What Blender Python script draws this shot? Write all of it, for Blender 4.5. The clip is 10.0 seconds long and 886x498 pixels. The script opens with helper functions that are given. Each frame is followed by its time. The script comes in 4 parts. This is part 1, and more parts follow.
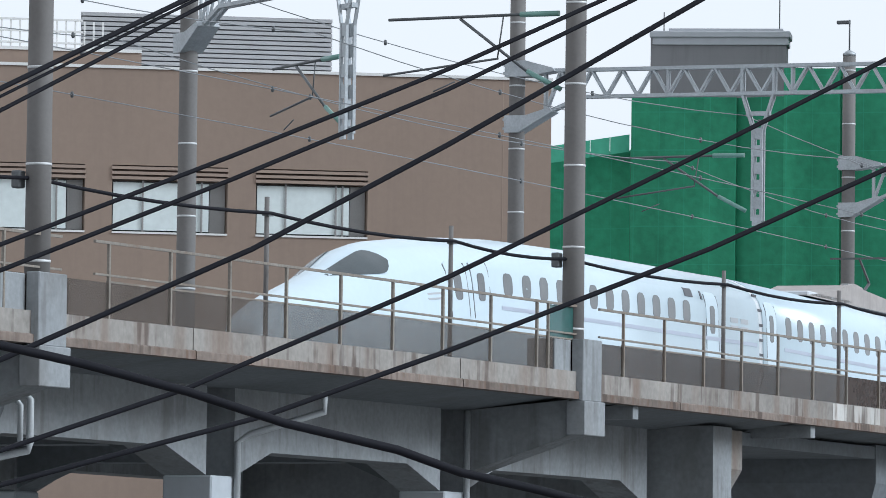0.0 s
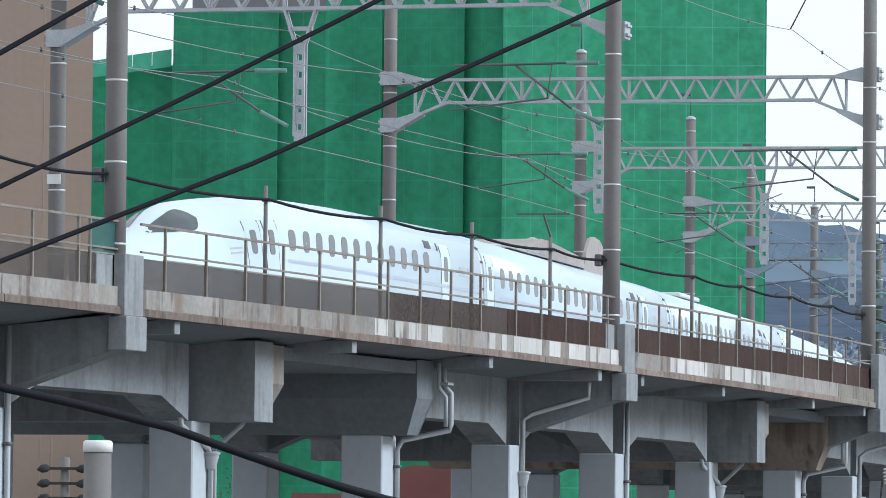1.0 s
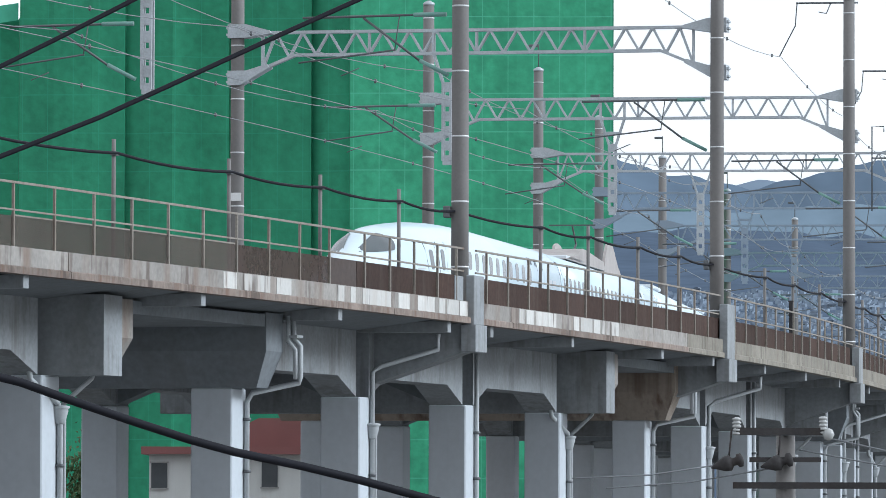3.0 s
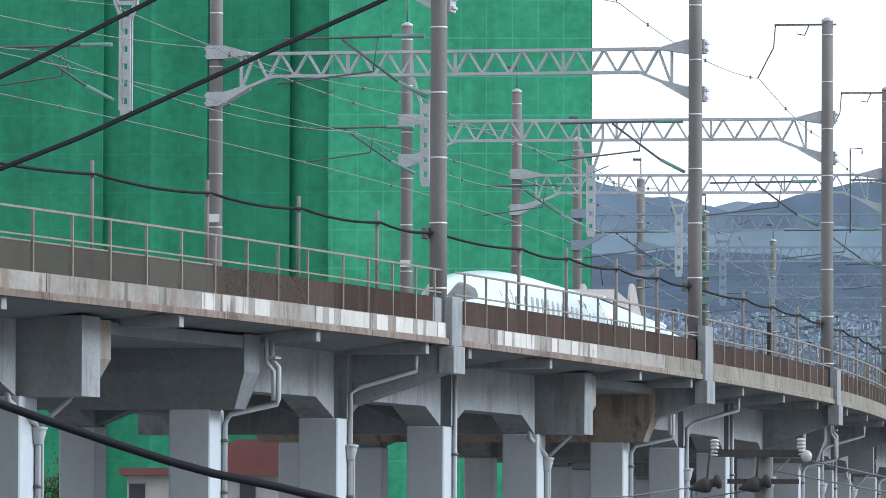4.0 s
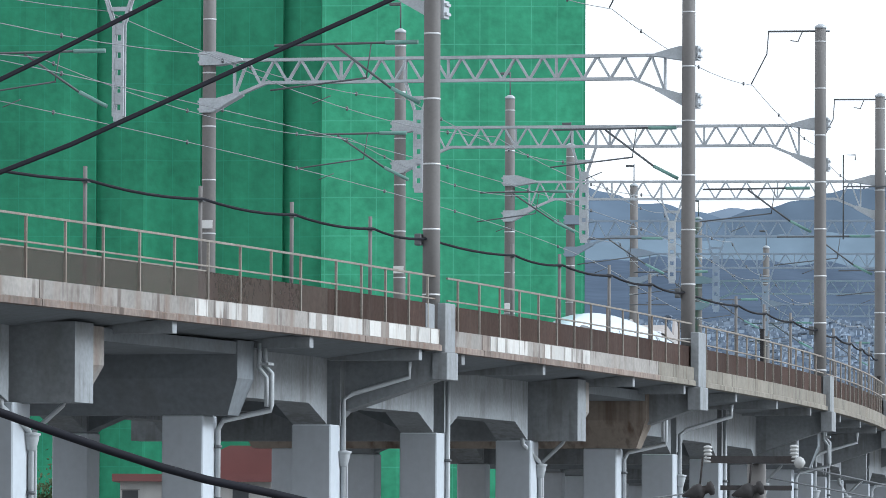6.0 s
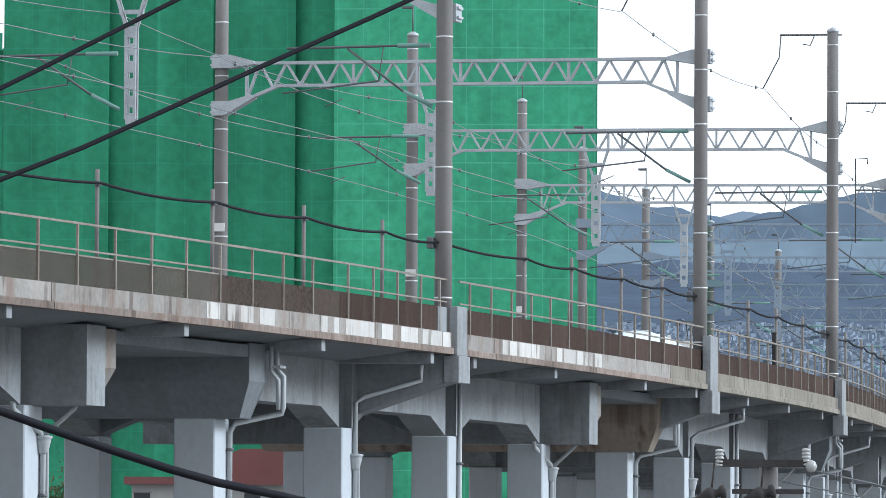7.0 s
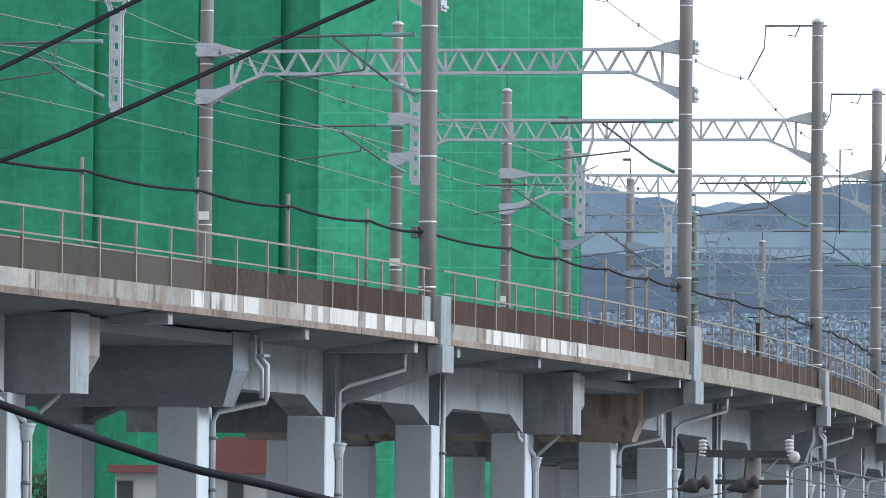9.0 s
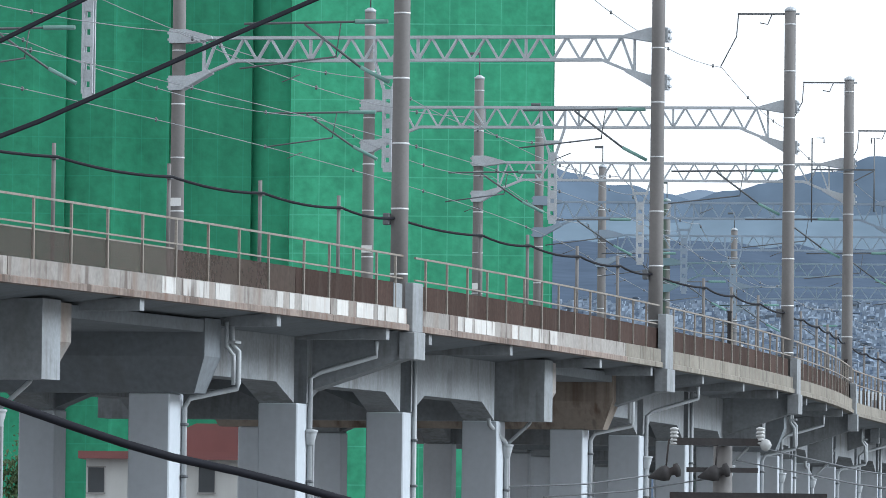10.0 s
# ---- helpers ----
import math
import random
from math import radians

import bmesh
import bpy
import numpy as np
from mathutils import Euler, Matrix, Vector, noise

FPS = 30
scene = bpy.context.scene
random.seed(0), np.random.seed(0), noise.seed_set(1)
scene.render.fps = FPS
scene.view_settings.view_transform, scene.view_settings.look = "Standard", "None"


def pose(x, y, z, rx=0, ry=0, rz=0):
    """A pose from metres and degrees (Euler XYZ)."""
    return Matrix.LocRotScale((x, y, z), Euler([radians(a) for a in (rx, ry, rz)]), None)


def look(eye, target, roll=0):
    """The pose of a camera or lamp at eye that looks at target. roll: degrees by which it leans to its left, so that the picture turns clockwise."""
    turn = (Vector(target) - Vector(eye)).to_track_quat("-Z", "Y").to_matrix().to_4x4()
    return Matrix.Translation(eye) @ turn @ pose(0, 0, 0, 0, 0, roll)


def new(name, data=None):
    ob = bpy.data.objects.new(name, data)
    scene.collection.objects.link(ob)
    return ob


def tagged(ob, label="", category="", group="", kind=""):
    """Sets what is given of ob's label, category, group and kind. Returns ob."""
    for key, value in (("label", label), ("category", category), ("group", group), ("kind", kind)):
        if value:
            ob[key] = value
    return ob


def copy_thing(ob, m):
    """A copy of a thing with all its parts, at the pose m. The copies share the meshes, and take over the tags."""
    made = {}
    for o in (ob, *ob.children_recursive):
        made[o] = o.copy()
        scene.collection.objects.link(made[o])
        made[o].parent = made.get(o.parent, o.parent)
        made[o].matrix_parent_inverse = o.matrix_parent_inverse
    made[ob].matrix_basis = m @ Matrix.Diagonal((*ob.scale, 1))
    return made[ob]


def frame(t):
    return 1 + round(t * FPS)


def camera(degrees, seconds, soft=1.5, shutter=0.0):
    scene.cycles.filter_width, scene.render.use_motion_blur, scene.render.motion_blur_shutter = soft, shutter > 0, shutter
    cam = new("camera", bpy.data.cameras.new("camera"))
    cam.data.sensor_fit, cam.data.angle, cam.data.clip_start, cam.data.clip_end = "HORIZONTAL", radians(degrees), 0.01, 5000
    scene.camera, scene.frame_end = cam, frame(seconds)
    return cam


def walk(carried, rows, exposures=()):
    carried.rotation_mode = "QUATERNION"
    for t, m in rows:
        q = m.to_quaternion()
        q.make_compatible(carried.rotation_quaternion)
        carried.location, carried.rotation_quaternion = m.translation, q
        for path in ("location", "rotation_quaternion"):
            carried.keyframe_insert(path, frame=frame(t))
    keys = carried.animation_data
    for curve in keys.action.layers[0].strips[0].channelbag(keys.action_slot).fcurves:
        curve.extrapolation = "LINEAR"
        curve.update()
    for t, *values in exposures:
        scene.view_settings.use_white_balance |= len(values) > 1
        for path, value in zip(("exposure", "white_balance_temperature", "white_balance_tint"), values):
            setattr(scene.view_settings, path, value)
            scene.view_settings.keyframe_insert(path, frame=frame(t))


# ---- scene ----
cam = camera(7.8, 10.0, 0.6)
EYE = 3.2
# seconds, yaw, pitch, roll of the hand-held pan from one standpoint
ROWS = [
    (0.0, 5.912, 3.594, -0.7), (0.5, 3.800, 3.232, -0.71), (1.0, 1.877, 2.888, -0.55), (1.5, 1.052, 2.635, -0.37),
    (2.0, 0.797, 2.523, -0.28), (2.5, 0.676, 2.445, -0.06), (2.7, 0.632, 2.446, -0.1), (3.8, 0.415, 2.637, -0.2),
    (4.0, 0.365, 2.663, -0.21), (4.5, 0.296, 2.689, -0.18), (5.0, 0.301, 2.713, -0.29), (5.5, 0.281, 2.709, -0.25),
    (7.0, 0.406, 2.747, -0.31), (7.5, 0.415, 2.692, -0.42), (8.0, 0.430, 2.627, -0.4), (8.5, 0.455, 2.652, -0.54),
    (9.0, 0.255, 2.654, -0.55), (9.5, 0.135, 2.596, -0.69), (10.0, 0.0, 2.543, -0.7),
]
walk(cam, [(t, pose(0, 0, EYE, 90 + p, r, y)) for t, y, p, r in ROWS], [(0, -0.62, 5400, 5), (0.6, -0.5, 5400, 5), (1.5, -0.43, 5400, 5), (2.7, -0.38, 5400, 5), (4.5, -0.27, 5400, 5), (10, -0.21, 5400, 5)])

# ---- world and light: a bright overcast sky, clearer towards the open side of the viaduct ----
world = bpy.data.worlds.new("sky")
scene.world = world
world.use_nodes = True
wn, wl = world.node_tree.nodes, world.node_tree.links
sky = wn.new("ShaderNodeTexSky")
sky.sky_type, sky.sun_disc = "NISHITA", False
sky.sun_elevation, sky.sun_rotation = radians(25), radians(95)
sky.air_density, sky.dust_density = 1.0, 4.0
cloud = wn.new("ShaderNodeMix")
cloud.data_type = "RGBA"
cloud.inputs["Factor"].default_value = 0.9
cloud.inputs["B"].default_value = (16.3, 15.2, 14.2, 1)
wl.new(sky.outputs["Color"], cloud.inputs["A"])
wl.new(cloud.outputs["Result"], wn["Background"].inputs["Color"])
wn["Background"].inputs["Strength"].default_value = 0.1
sun = new("sun", bpy.data.lights.new("sun", "SUN"))
sun.data.energy, sun.data.angle, sun.data.color = 3.5, radians(20), (1.0, 0.97, 0.92)
sun.matrix_world = look((0, 0, 0), (-0.88, 0.08, -0.42))


# ---- materials ----
def mat(name, color, rough=0.7, metal=0.0, vary=0.12, scale=2.0, fine=30.0, bump=0.02, streak=0.0, dark=(0.1, 0.08, 0.06), spec=0.5, per_object=0.0, smear=(3.2, 0.22), runs=0.0, run_dark=(0.035, 0.03, 0.027)):
    """Two scales of noise over one base colour, with optional streaks that run down (stains, or fold shade on nets),
    and a fine relief.
    """
    m = bpy.data.materials.new(name)
    m.use_nodes = True
    n, l = m.node_tree.nodes, m.node_tree.links
    b = n["Principled BSDF"]
    b.inputs["Roughness"].default_value, b.inputs["Metallic"].default_value = rough, metal
    tc = n.new("ShaderNodeTexCoord")
    geo = n.new("ShaderNodeNewGeometry")
    big, small = n.new("ShaderNodeTexNoise"), n.new("ShaderNodeTexNoise")
    for t, s, d in ((big, scale, 4), (small, fine, 3)):
        t.inputs["Scale"].default_value, t.inputs["Detail"].default_value = s, d
        l.new(geo.outputs["Position"], t.inputs["Vector"])
    add = n.new("ShaderNodeMath")
    add.operation = "ADD"
    l.new(big.outputs["Fac"], add.inputs[0])
    l.new(small.outputs["Fac"], add.inputs[1])
    rng = n.new("ShaderNodeMapRange")
    rng.inputs["From Min"].default_value, rng.inputs["From Max"].default_value = 0.6, 1.4
    rng.inputs["To Min"].default_value, rng.inputs["To Max"].default_value = 1 - vary, 1 + vary
    l.new(add.outputs[0], rng.inputs["Value"])
    mul = n.new("ShaderNodeVectorMath")
    mul.operation = "SCALE"
    mul.inputs[0].default_value = color
    l.new(rng.outputs["Result"], mul.inputs["Scale"])
    out = mul.outputs["Vector"]
    if per_object:
        oi = n.new("ShaderNodeObjectInfo")
        r2 = n.new("ShaderNodeMapRange")
        r2.inputs["To Min"].default_value, r2.inputs["To Max"].default_value = 1 - per_object, 1 + per_object
        l.new(oi.outputs["Random"], r2.inputs["Value"])
        m2 = n.new("ShaderNodeVectorMath")
        m2.operation = "SCALE"
        l.new(out, m2.inputs[0])
        l.new(r2.outputs["Result"], m2.inputs["Scale"])
        out = m2.outputs["Vector"]
    if streak:
        mp = n.new("ShaderNodeMapping")
        mp.inputs["Scale"].default_value = (smear[0], smear[0], smear[1])
        l.new(geo.outputs["Position"], mp.inputs["Vector"])
        st = n.new("ShaderNodeTexNoise")
        st.inputs["Scale"].default_value, st.inputs["Detail"].default_value = 1.3, 5
        l.new(mp.outputs["Vector"], st.inputs["Vector"])
        ramp = n.new("ShaderNodeMapRange")
        ramp.inputs["From Min"].default_value, ramp.inputs["From Max"].default_value = 0.5, 0.72
        ramp.inputs["To Max"].default_value = streak
        l.new(st.outputs["Fac"], ramp.inputs["Value"])
        mix = n.new("ShaderNodeMix")
        mix.data_type = "RGBA"
        mix.inputs["B"].default_value = (*dark, 1)
        l.new(ramp.outputs["Result"], mix.inputs["Factor"])
        l.new(out, mix.inputs["A"])
        out = mix.outputs["Result"]
    if runs:
        # narrow dark runs of dirt, broken up by a broad noise
        mp = n.new("ShaderNodeMapping")
        mp.inputs["Scale"].default_value = (4.6, 4.6, 0.35)
        l.new(geo.outputs["Position"], mp.inputs["Vector"])
        st, patchy = n.new("ShaderNodeTexNoise"), n.new("ShaderNodeTexNoise")
        st.inputs["Scale"].default_value, st.inputs["Detail"].default_value = 1.0, 4
        patchy.inputs["Scale"].default_value, patchy.inputs["Detail"].default_value = 0.7, 3
        l.new(mp.outputs["Vector"], st.inputs["Vector"])
        l.new(geo.outputs["Position"], patchy.inputs["Vector"])
        both = n.new("ShaderNodeMath")
        both.operation = "MULTIPLY"
        l.new(st.outputs["Fac"], both.inputs[0])
        l.new(patchy.outputs["Fac"], both.inputs[1])
        ramp = n.new("ShaderNodeMapRange")
        ramp.inputs["From Min"].default_value, ramp.inputs["From Max"].default_value = 0.28, 0.37
        ramp.inputs["To Max"].default_value = runs
        l.new(both.outputs[0], ramp.inputs["Value"])
        mix = n.new("ShaderNodeMix")
        mix.data_type = "RGBA"
        mix.inputs["B"].default_value = (*run_dark, 1)
        l.new(ramp.outputs["Result"], mix.inputs["Factor"])
        l.new(out, mix.inputs["A"])
        out = mix.outputs["Result"]
    l.new(out, b.inputs["Base Color"])
    if bump:
        bp = n.new("ShaderNodeBump")
        bp.inputs["Strength"].default_value, bp.inputs["Distance"].default_value = 0.5, bump
        l.new(add.outputs[0], bp.inputs["Height"])
        l.new(bp.outputs["Normal"], b.inputs["Normal"])
    b.inputs["Specular IOR Level"].default_value = spec
    return m


def see_through(m, share):
    """Lets a share of the light pass straight through, as a fine mesh or a dirty clear panel does."""
    n, l = m.node_tree.nodes, m.node_tree.links
    mix, tr = n.new("ShaderNodeMixShader"), n.new("ShaderNodeBsdfTransparent")
    mix.inputs["Fac"].default_value = share
    l.new(n["Principled BSDF"].outputs["BSDF"], mix.inputs[1])
    l.new(tr.outputs["BSDF"], mix.inputs[2])
    l.new(mix.outputs["Shader"], n["Material Output"].inputs["Surface"])
    return m


def net_material(name, color, lace, share, vary):
    """Green scaffold netting: woven sheets laced together on a faint grid, the shade of folds painted as darker
    streaks.
    """
    m = mat(name, color, 0.85, vary=vary, scale=0.3, fine=2.2, bump=0.05, spec=0.25, streak=0.6, dark=tuple(0.62 * c for c in color), smear=(0.32, 0.02))
    n, l = m.node_tree.nodes, m.node_tree.links
    b = n["Principled BSDF"]
    src = b.inputs["Base Color"].links[0].from_socket
    geo = n.new("ShaderNodeNewGeometry")
    sep = n.new("ShaderNodeSeparateXYZ")
    l.new(geo.outputs["Position"], sep.inputs[0])
    lines = []
    for axis, step, width in (("X", 1.27, 0.036), ("Z", 1.9, 0.03)):
        d = n.new("ShaderNodeMath")
        d.operation, d.inputs[1].default_value = "DIVIDE", step
        l.new(sep.outputs[axis], d.inputs[0])
        fr = n.new("ShaderNodeMath")
        fr.operation = "FRACT"
        l.new(d.outputs[0], fr.inputs[0])
        lt = n.new("ShaderNodeMath")
        lt.operation, lt.inputs[1].default_value = "LESS_THAN", width
        l.new(fr.outputs[0], lt.inputs[0])
        lines.append(lt.outputs[0])
    mx = n.new("ShaderNodeMath")
    mx.operation = "MAXIMUM"
    l.new(lines[0], mx.inputs[0])
    l.new(lines[1], mx.inputs[1])
    wob = n.new("ShaderNodeTexNoise")
    wob.inputs["Scale"].default_value = 0.5
    l.new(geo.outputs["Position"], wob.inputs["Vector"])
    ml = n.new("ShaderNodeMath")
    ml.operation = "MULTIPLY"
    l.new(mx.outputs[0], ml.inputs[0])
    l.new(wob.outputs["Fac"], ml.inputs[1])
    sc = n.new("ShaderNodeMath")
    sc.operation, sc.inputs[1].default_value = "MULTIPLY", share
    l.new(ml.outputs[0], sc.inputs[0])
    mix = n.new("ShaderNodeMix")
    mix.data_type = "RGBA"
    mix.inputs["B"].default_value = lace
    l.new(sc.outputs[0], mix.inputs["Factor"])
    l.new(src, mix.inputs["A"])
    l.new(mix.outputs["Result"], b.inputs["Base Color"])
    return m


CONCRETE = mat("concrete", (0.258, 0.27, 0.28), 0.88, vary=0.2, scale=0.9, fine=9, bump=0.01, streak=0.45, dark=(0.15, 0.14, 0.13), smear=(0.9, 0.4), runs=0.35, run_dark=(0.09, 0.08, 0.075))
COLUMN = mat("column_paint", (0.475, 0.50, 0.53), 0.8, vary=0.07, scale=0.6, fine=6, bump=0.004, streak=0.10, dark=(0.30, 0.29, 0.27))
# darker copy of the concrete: shade under the deck is put into its colour
SHADED_CONCRETE = mat("shaded_concrete", (0.178, 0.192, 0.206), 0.9, smear=(0.9, 0.3), vary=0.2, scale=0.5, fine=7, bump=0.01, streak=0.3, dark=(0.12, 0.115, 0.11))
FASCIA = mat("fascia_concrete", (0.27, 0.25, 0.228), 0.85, smear=(1.1, 0.12), vary=0.25, scale=0.9, fine=8, bump=0.012, streak=0.7, dark=(0.17, 0.115, 0.085), per_object=0.12, runs=0.7, run_dark=(0.075, 0.05, 0.04))
FASCIA_OLD = mat("old_fascia_concrete", (0.22, 0.20, 0.165), 0.88, smear=(1.1, 0.12), vary=0.25, scale=0.9, fine=8, bump=0.012, streak=0.6, dark=(0.16, 0.125, 0.09), per_object=0.1, runs=0.6, run_dark=(0.07, 0.055, 0.04))
LIP = mat("rusty_lip", (0.20, 0.16, 0.135), 0.9, vary=0.4, scale=0.5, fine=7, bump=0.01, streak=0.8, dark=(0.13, 0.075, 0.05), per_object=0.2, runs=0.8, run_dark=(0.07, 0.05, 0.04))
PATCH = mat("repair_paint", (0.50, 0.485, 0.46), 0.75, vary=0.12, scale=1.5, fine=9, bump=0.004, streak=0.75, dark=(0.42, 0.37, 0.33), per_object=0.14, runs=0.85, run_dark=(0.10, 0.075, 0.06))
RUSTY = mat("rust_stained_concrete", (0.27, 0.225, 0.185), 0.9, smear=(2.2, 0.1), vary=0.15, scale=1.2, fine=9, bump=0.006, streak=0.85, dark=(0.10, 0.058, 0.038), runs=0.5, run_dark=(0.05, 0.035, 0.028))
PANEL_CLEAR = see_through(mat("panel_clear", (0.10, 0.085, 0.075), 0.6, spec=0.2, vary=0.25, scale=0.5, fine=6, bump=0.003, streak=0.5, dark=(0.07, 0.055, 0.045)), 0.42)
PANEL_DIRTY = see_through(mat("panel_dirty", (0.068, 0.049, 0.041), 0.8, spec=0.12, vary=0.3, scale=0.5, fine=8, bump=0.003, streak=0.5, dark=(0.06, 0.045, 0.038), per_object=0.15), 0.17)
PANEL_HALF = see_through(mat("panel_half_clear", (0.08, 0.064, 0.055), 0.7, spec=0.15, vary=0.28, scale=0.5, fine=7, bump=0.003, streak=0.5, dark=(0.06, 0.046, 0.038), per_object=0.12), 0.29)
PANEL_GREEN = see_through(mat("panel_green", (0.035, 0.115, 0.105), 0.4, spec=0.3, vary=0.2, scale=1.0, fine=8, bump=0.002), 0.3)
PANEL = see_through(mat("panel_brown", (0.062, 0.041, 0.034), 0.9, spec=0.08, vary=0.3, scale=0.6, fine=9, bump=0.003, streak=0.35, dark=(0.10, 0.085, 0.075), per_object=0.2), 0.08)
RAIL_STEEL = mat("railing_steel", (0.235, 0.21, 0.18), 0.6, 0.3, vary=0.3, scale=1.6, fine=20, bump=0.003, streak=0.5, dark=(0.16, 0.09, 0.05))
POLE = mat("pole_concrete", (0.165, 0.155, 0.148), 0.8, vary=0.1, scale=1.4, fine=14, bump=0.004, streak=0.3, dark=(0.17, 0.165, 0.16))
BAND = mat("steel_band", (0.56, 0.56, 0.56), 0.5, 0.3, vary=0.1, bump=0)
STEEL = mat("galvanised_steel", (0.42, 0.44, 0.46), 0.5, 0.3, vary=0.2, scale=2.2, fine=20, bump=0.002)
POLE_ARM = mat("rusty_dark_steel", (0.045, 0.042, 0.042), 0.85, vary=0.35, scale=3, fine=20, bump=0.003, streak=0.25, dark=(0.07, 0.045, 0.035), spec=0.2)
DARK_STEEL = mat("dark_steel", (0.12, 0.125, 0.13), 0.55, 0.4, vary=0.15, bump=0)
INSULATOR = mat("green_insulator", (0.17, 0.31, 0.27), 0.35, vary=0.15, bump=0)
PORCELAIN = mat("porcelain", (0.36, 0.36, 0.35), 0.25, vary=0.08, bump=0)
CABLE = mat("black_cable", (0.010, 0.010, 0.014), 0.7, vary=0.2, scale=3, bump=0.001, spec=0.12)
WIRE = mat("grey_wire", (0.22, 0.23, 0.24), 0.5, 0.4, vary=0.1, bump=0)
TRAIN = mat("train_white", (0.57, 0.665, 0.725), 0.25, vary=0.025, scale=0.7, fine=6, bump=0.001)
TRAIN_ROOF = mat("train_roof_grey", (0.62, 0.64, 0.66), 0.45, vary=0.08, scale=1, bump=0.002)
PANTO = mat("pantograph_cover", (0.36, 0.325, 0.305), 0.6, vary=0.15, scale=0.8, fine=5, bump=0.002, streak=0.4, dark=(0.25, 0.22, 0.2))
SKIRT = mat("train_skirt_grey", (0.42, 0.43, 0.45), 0.45, vary=0.08, scale=1.2, bump=0.002)
BLUE = mat("train_blue_line", (0.40, 0.435, 0.52), 0.3, vary=0.05, bump=0)
GLASS = mat("tinted_glass", (0.075, 0.08, 0.085), 0.12, vary=0.15, bump=0, spec=0.3)
CAR_GLASS = mat("coach_window_glass", (0.15, 0.155, 0.16), 0.15, vary=0.15, bump=0, spec=0.4)
SCREEN = mat("cab_glass", (0.085, 0.095, 0.10), 0.2, vary=0.2, bump=0, spec=0.12)
SEAM = mat("dark_seam", (0.10, 0.10, 0.11), 0.7, vary=0.1, bump=0)
BROWN = mat("brown_plaster", (0.272, 0.204, 0.16), 0.85, vary=0.06, scale=0.35, fine=5, bump=0.006, streak=0.2, dark=(0.20, 0.15, 0.125))
BROWN_TRIM = mat("brown_trim", (0.31, 0.235, 0.19), 0.8, vary=0.08, bump=0.003)
COPING = mat("pale_coping", (0.70, 0.69, 0.67), 0.6, vary=0.08, bump=0.002)
LOUVRE = mat("grey_louvre", (0.40, 0.40, 0.41), 0.55, 0.2, vary=0.08, bump=0.002)
CURTAIN = mat("pale_blind", (0.66, 0.71, 0.70), 0.85, vary=0.08, scale=1.2, fine=6, bump=0.004)
FRAME = mat("window_frame", (0.30, 0.29, 0.28), 0.5, 0.4, vary=0.1, bump=0)
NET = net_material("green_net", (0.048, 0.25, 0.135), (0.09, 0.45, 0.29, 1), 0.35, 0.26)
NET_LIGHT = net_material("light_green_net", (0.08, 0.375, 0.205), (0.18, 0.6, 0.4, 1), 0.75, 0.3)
NET_PALE = mat("pale_green_net", (0.10, 0.42, 0.27), 0.85, vary=0.15, scale=0.6, fine=3, bump=0.01)
TOWER = mat("penthouse_panel", (0.24, 0.235, 0.245), 0.8, vary=0.1, scale=0.5, bump=0.004, streak=0.2, dark=(0.12, 0.115, 0.12))
TOWER_TOP = mat("penthouse_cornice", (0.46, 0.47, 0.50), 0.7, vary=0.08, bump=0.003)
GROUND = mat("ground", (0.18, 0.177, 0.17), 0.95, vary=0.3, scale=0.05, fine=1.0, bump=0.05)
# aerial haze is put into the blue and pale tones of these hills
HILL_NEAR = mat("haze_tinted_near_hill", (0.083, 0.107, 0.148), 1.0, vary=0.16, scale=0.006, fine=0.05, spec=0.0, bump=0)
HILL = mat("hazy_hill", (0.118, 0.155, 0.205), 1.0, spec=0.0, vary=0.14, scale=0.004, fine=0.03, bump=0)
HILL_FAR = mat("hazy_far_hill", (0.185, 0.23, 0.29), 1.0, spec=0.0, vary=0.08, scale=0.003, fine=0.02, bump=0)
HILL_PALE = mat("pale_haze_band", (0.165, 0.215, 0.265), 1.0, spec=0.0, vary=0.12, scale=0.005, fine=0.04, bump=0)
WHITE_WALL = mat("house_plaster", (0.52, 0.52, 0.50), 0.85, vary=0.08, scale=1, bump=0.004, streak=0.2, dark=(0.35, 0.34, 0.32))
RED_ROOF = mat("red_tin_roof", (0.17, 0.062, 0.057), 0.6, vary=0.15, scale=1, bump=0.004)
LAMP = mat("lamp_cover", (0.55, 0.45, 0.47), 0.3, vary=0.1, bump=0)
PIPE = mat("grey_drain_pipe", (0.40, 0.415, 0.425), 0.5, vary=0.12, scale=2, bump=0.001)
BALLAST = mat("track_ballast", (0.17, 0.15, 0.135), 0.95, vary=0.3, scale=2, fine=25, bump=0.03)
LEAVES = mat("leaves", (0.06, 0.10, 0.035), 0.7, vary=0.4, scale=2, fine=10, bump=0)
# distance haze is mixed into the town's wall and roof colours
TOWN = mat("haze_tinted_walls", (0.19, 0.23, 0.285), 0.9, vary=0.25, scale=0.03, fine=0.3, bump=0, per_object=0.5)
TOWN_ROOF = mat("haze_tinted_roofs", (0.14, 0.175, 0.23), 0.9, vary=0.25, scale=0.03, bump=0, per_object=0.4)
# copy of the galvanised steel with haze painted in, for the far gantries
HAZED_STEEL = mat("haze_tinted_steel", (0.24, 0.29, 0.35), 0.7, vary=0.08, scale=0.3, bump=0)

# ---- the line of the viaduct: an arc that bends away ----
H0, K, X0, Y0 = 0.254404, 0.001723, -7.850346, 156.0
HALF = 7.06            # from the centre line to the poles
TOP = EYE + 5.40       # top of the edge beam
EDGE = 7.3             # outer face of the edge beam
RAIL_Z = EYE + 5.74
TRACK = -2.9
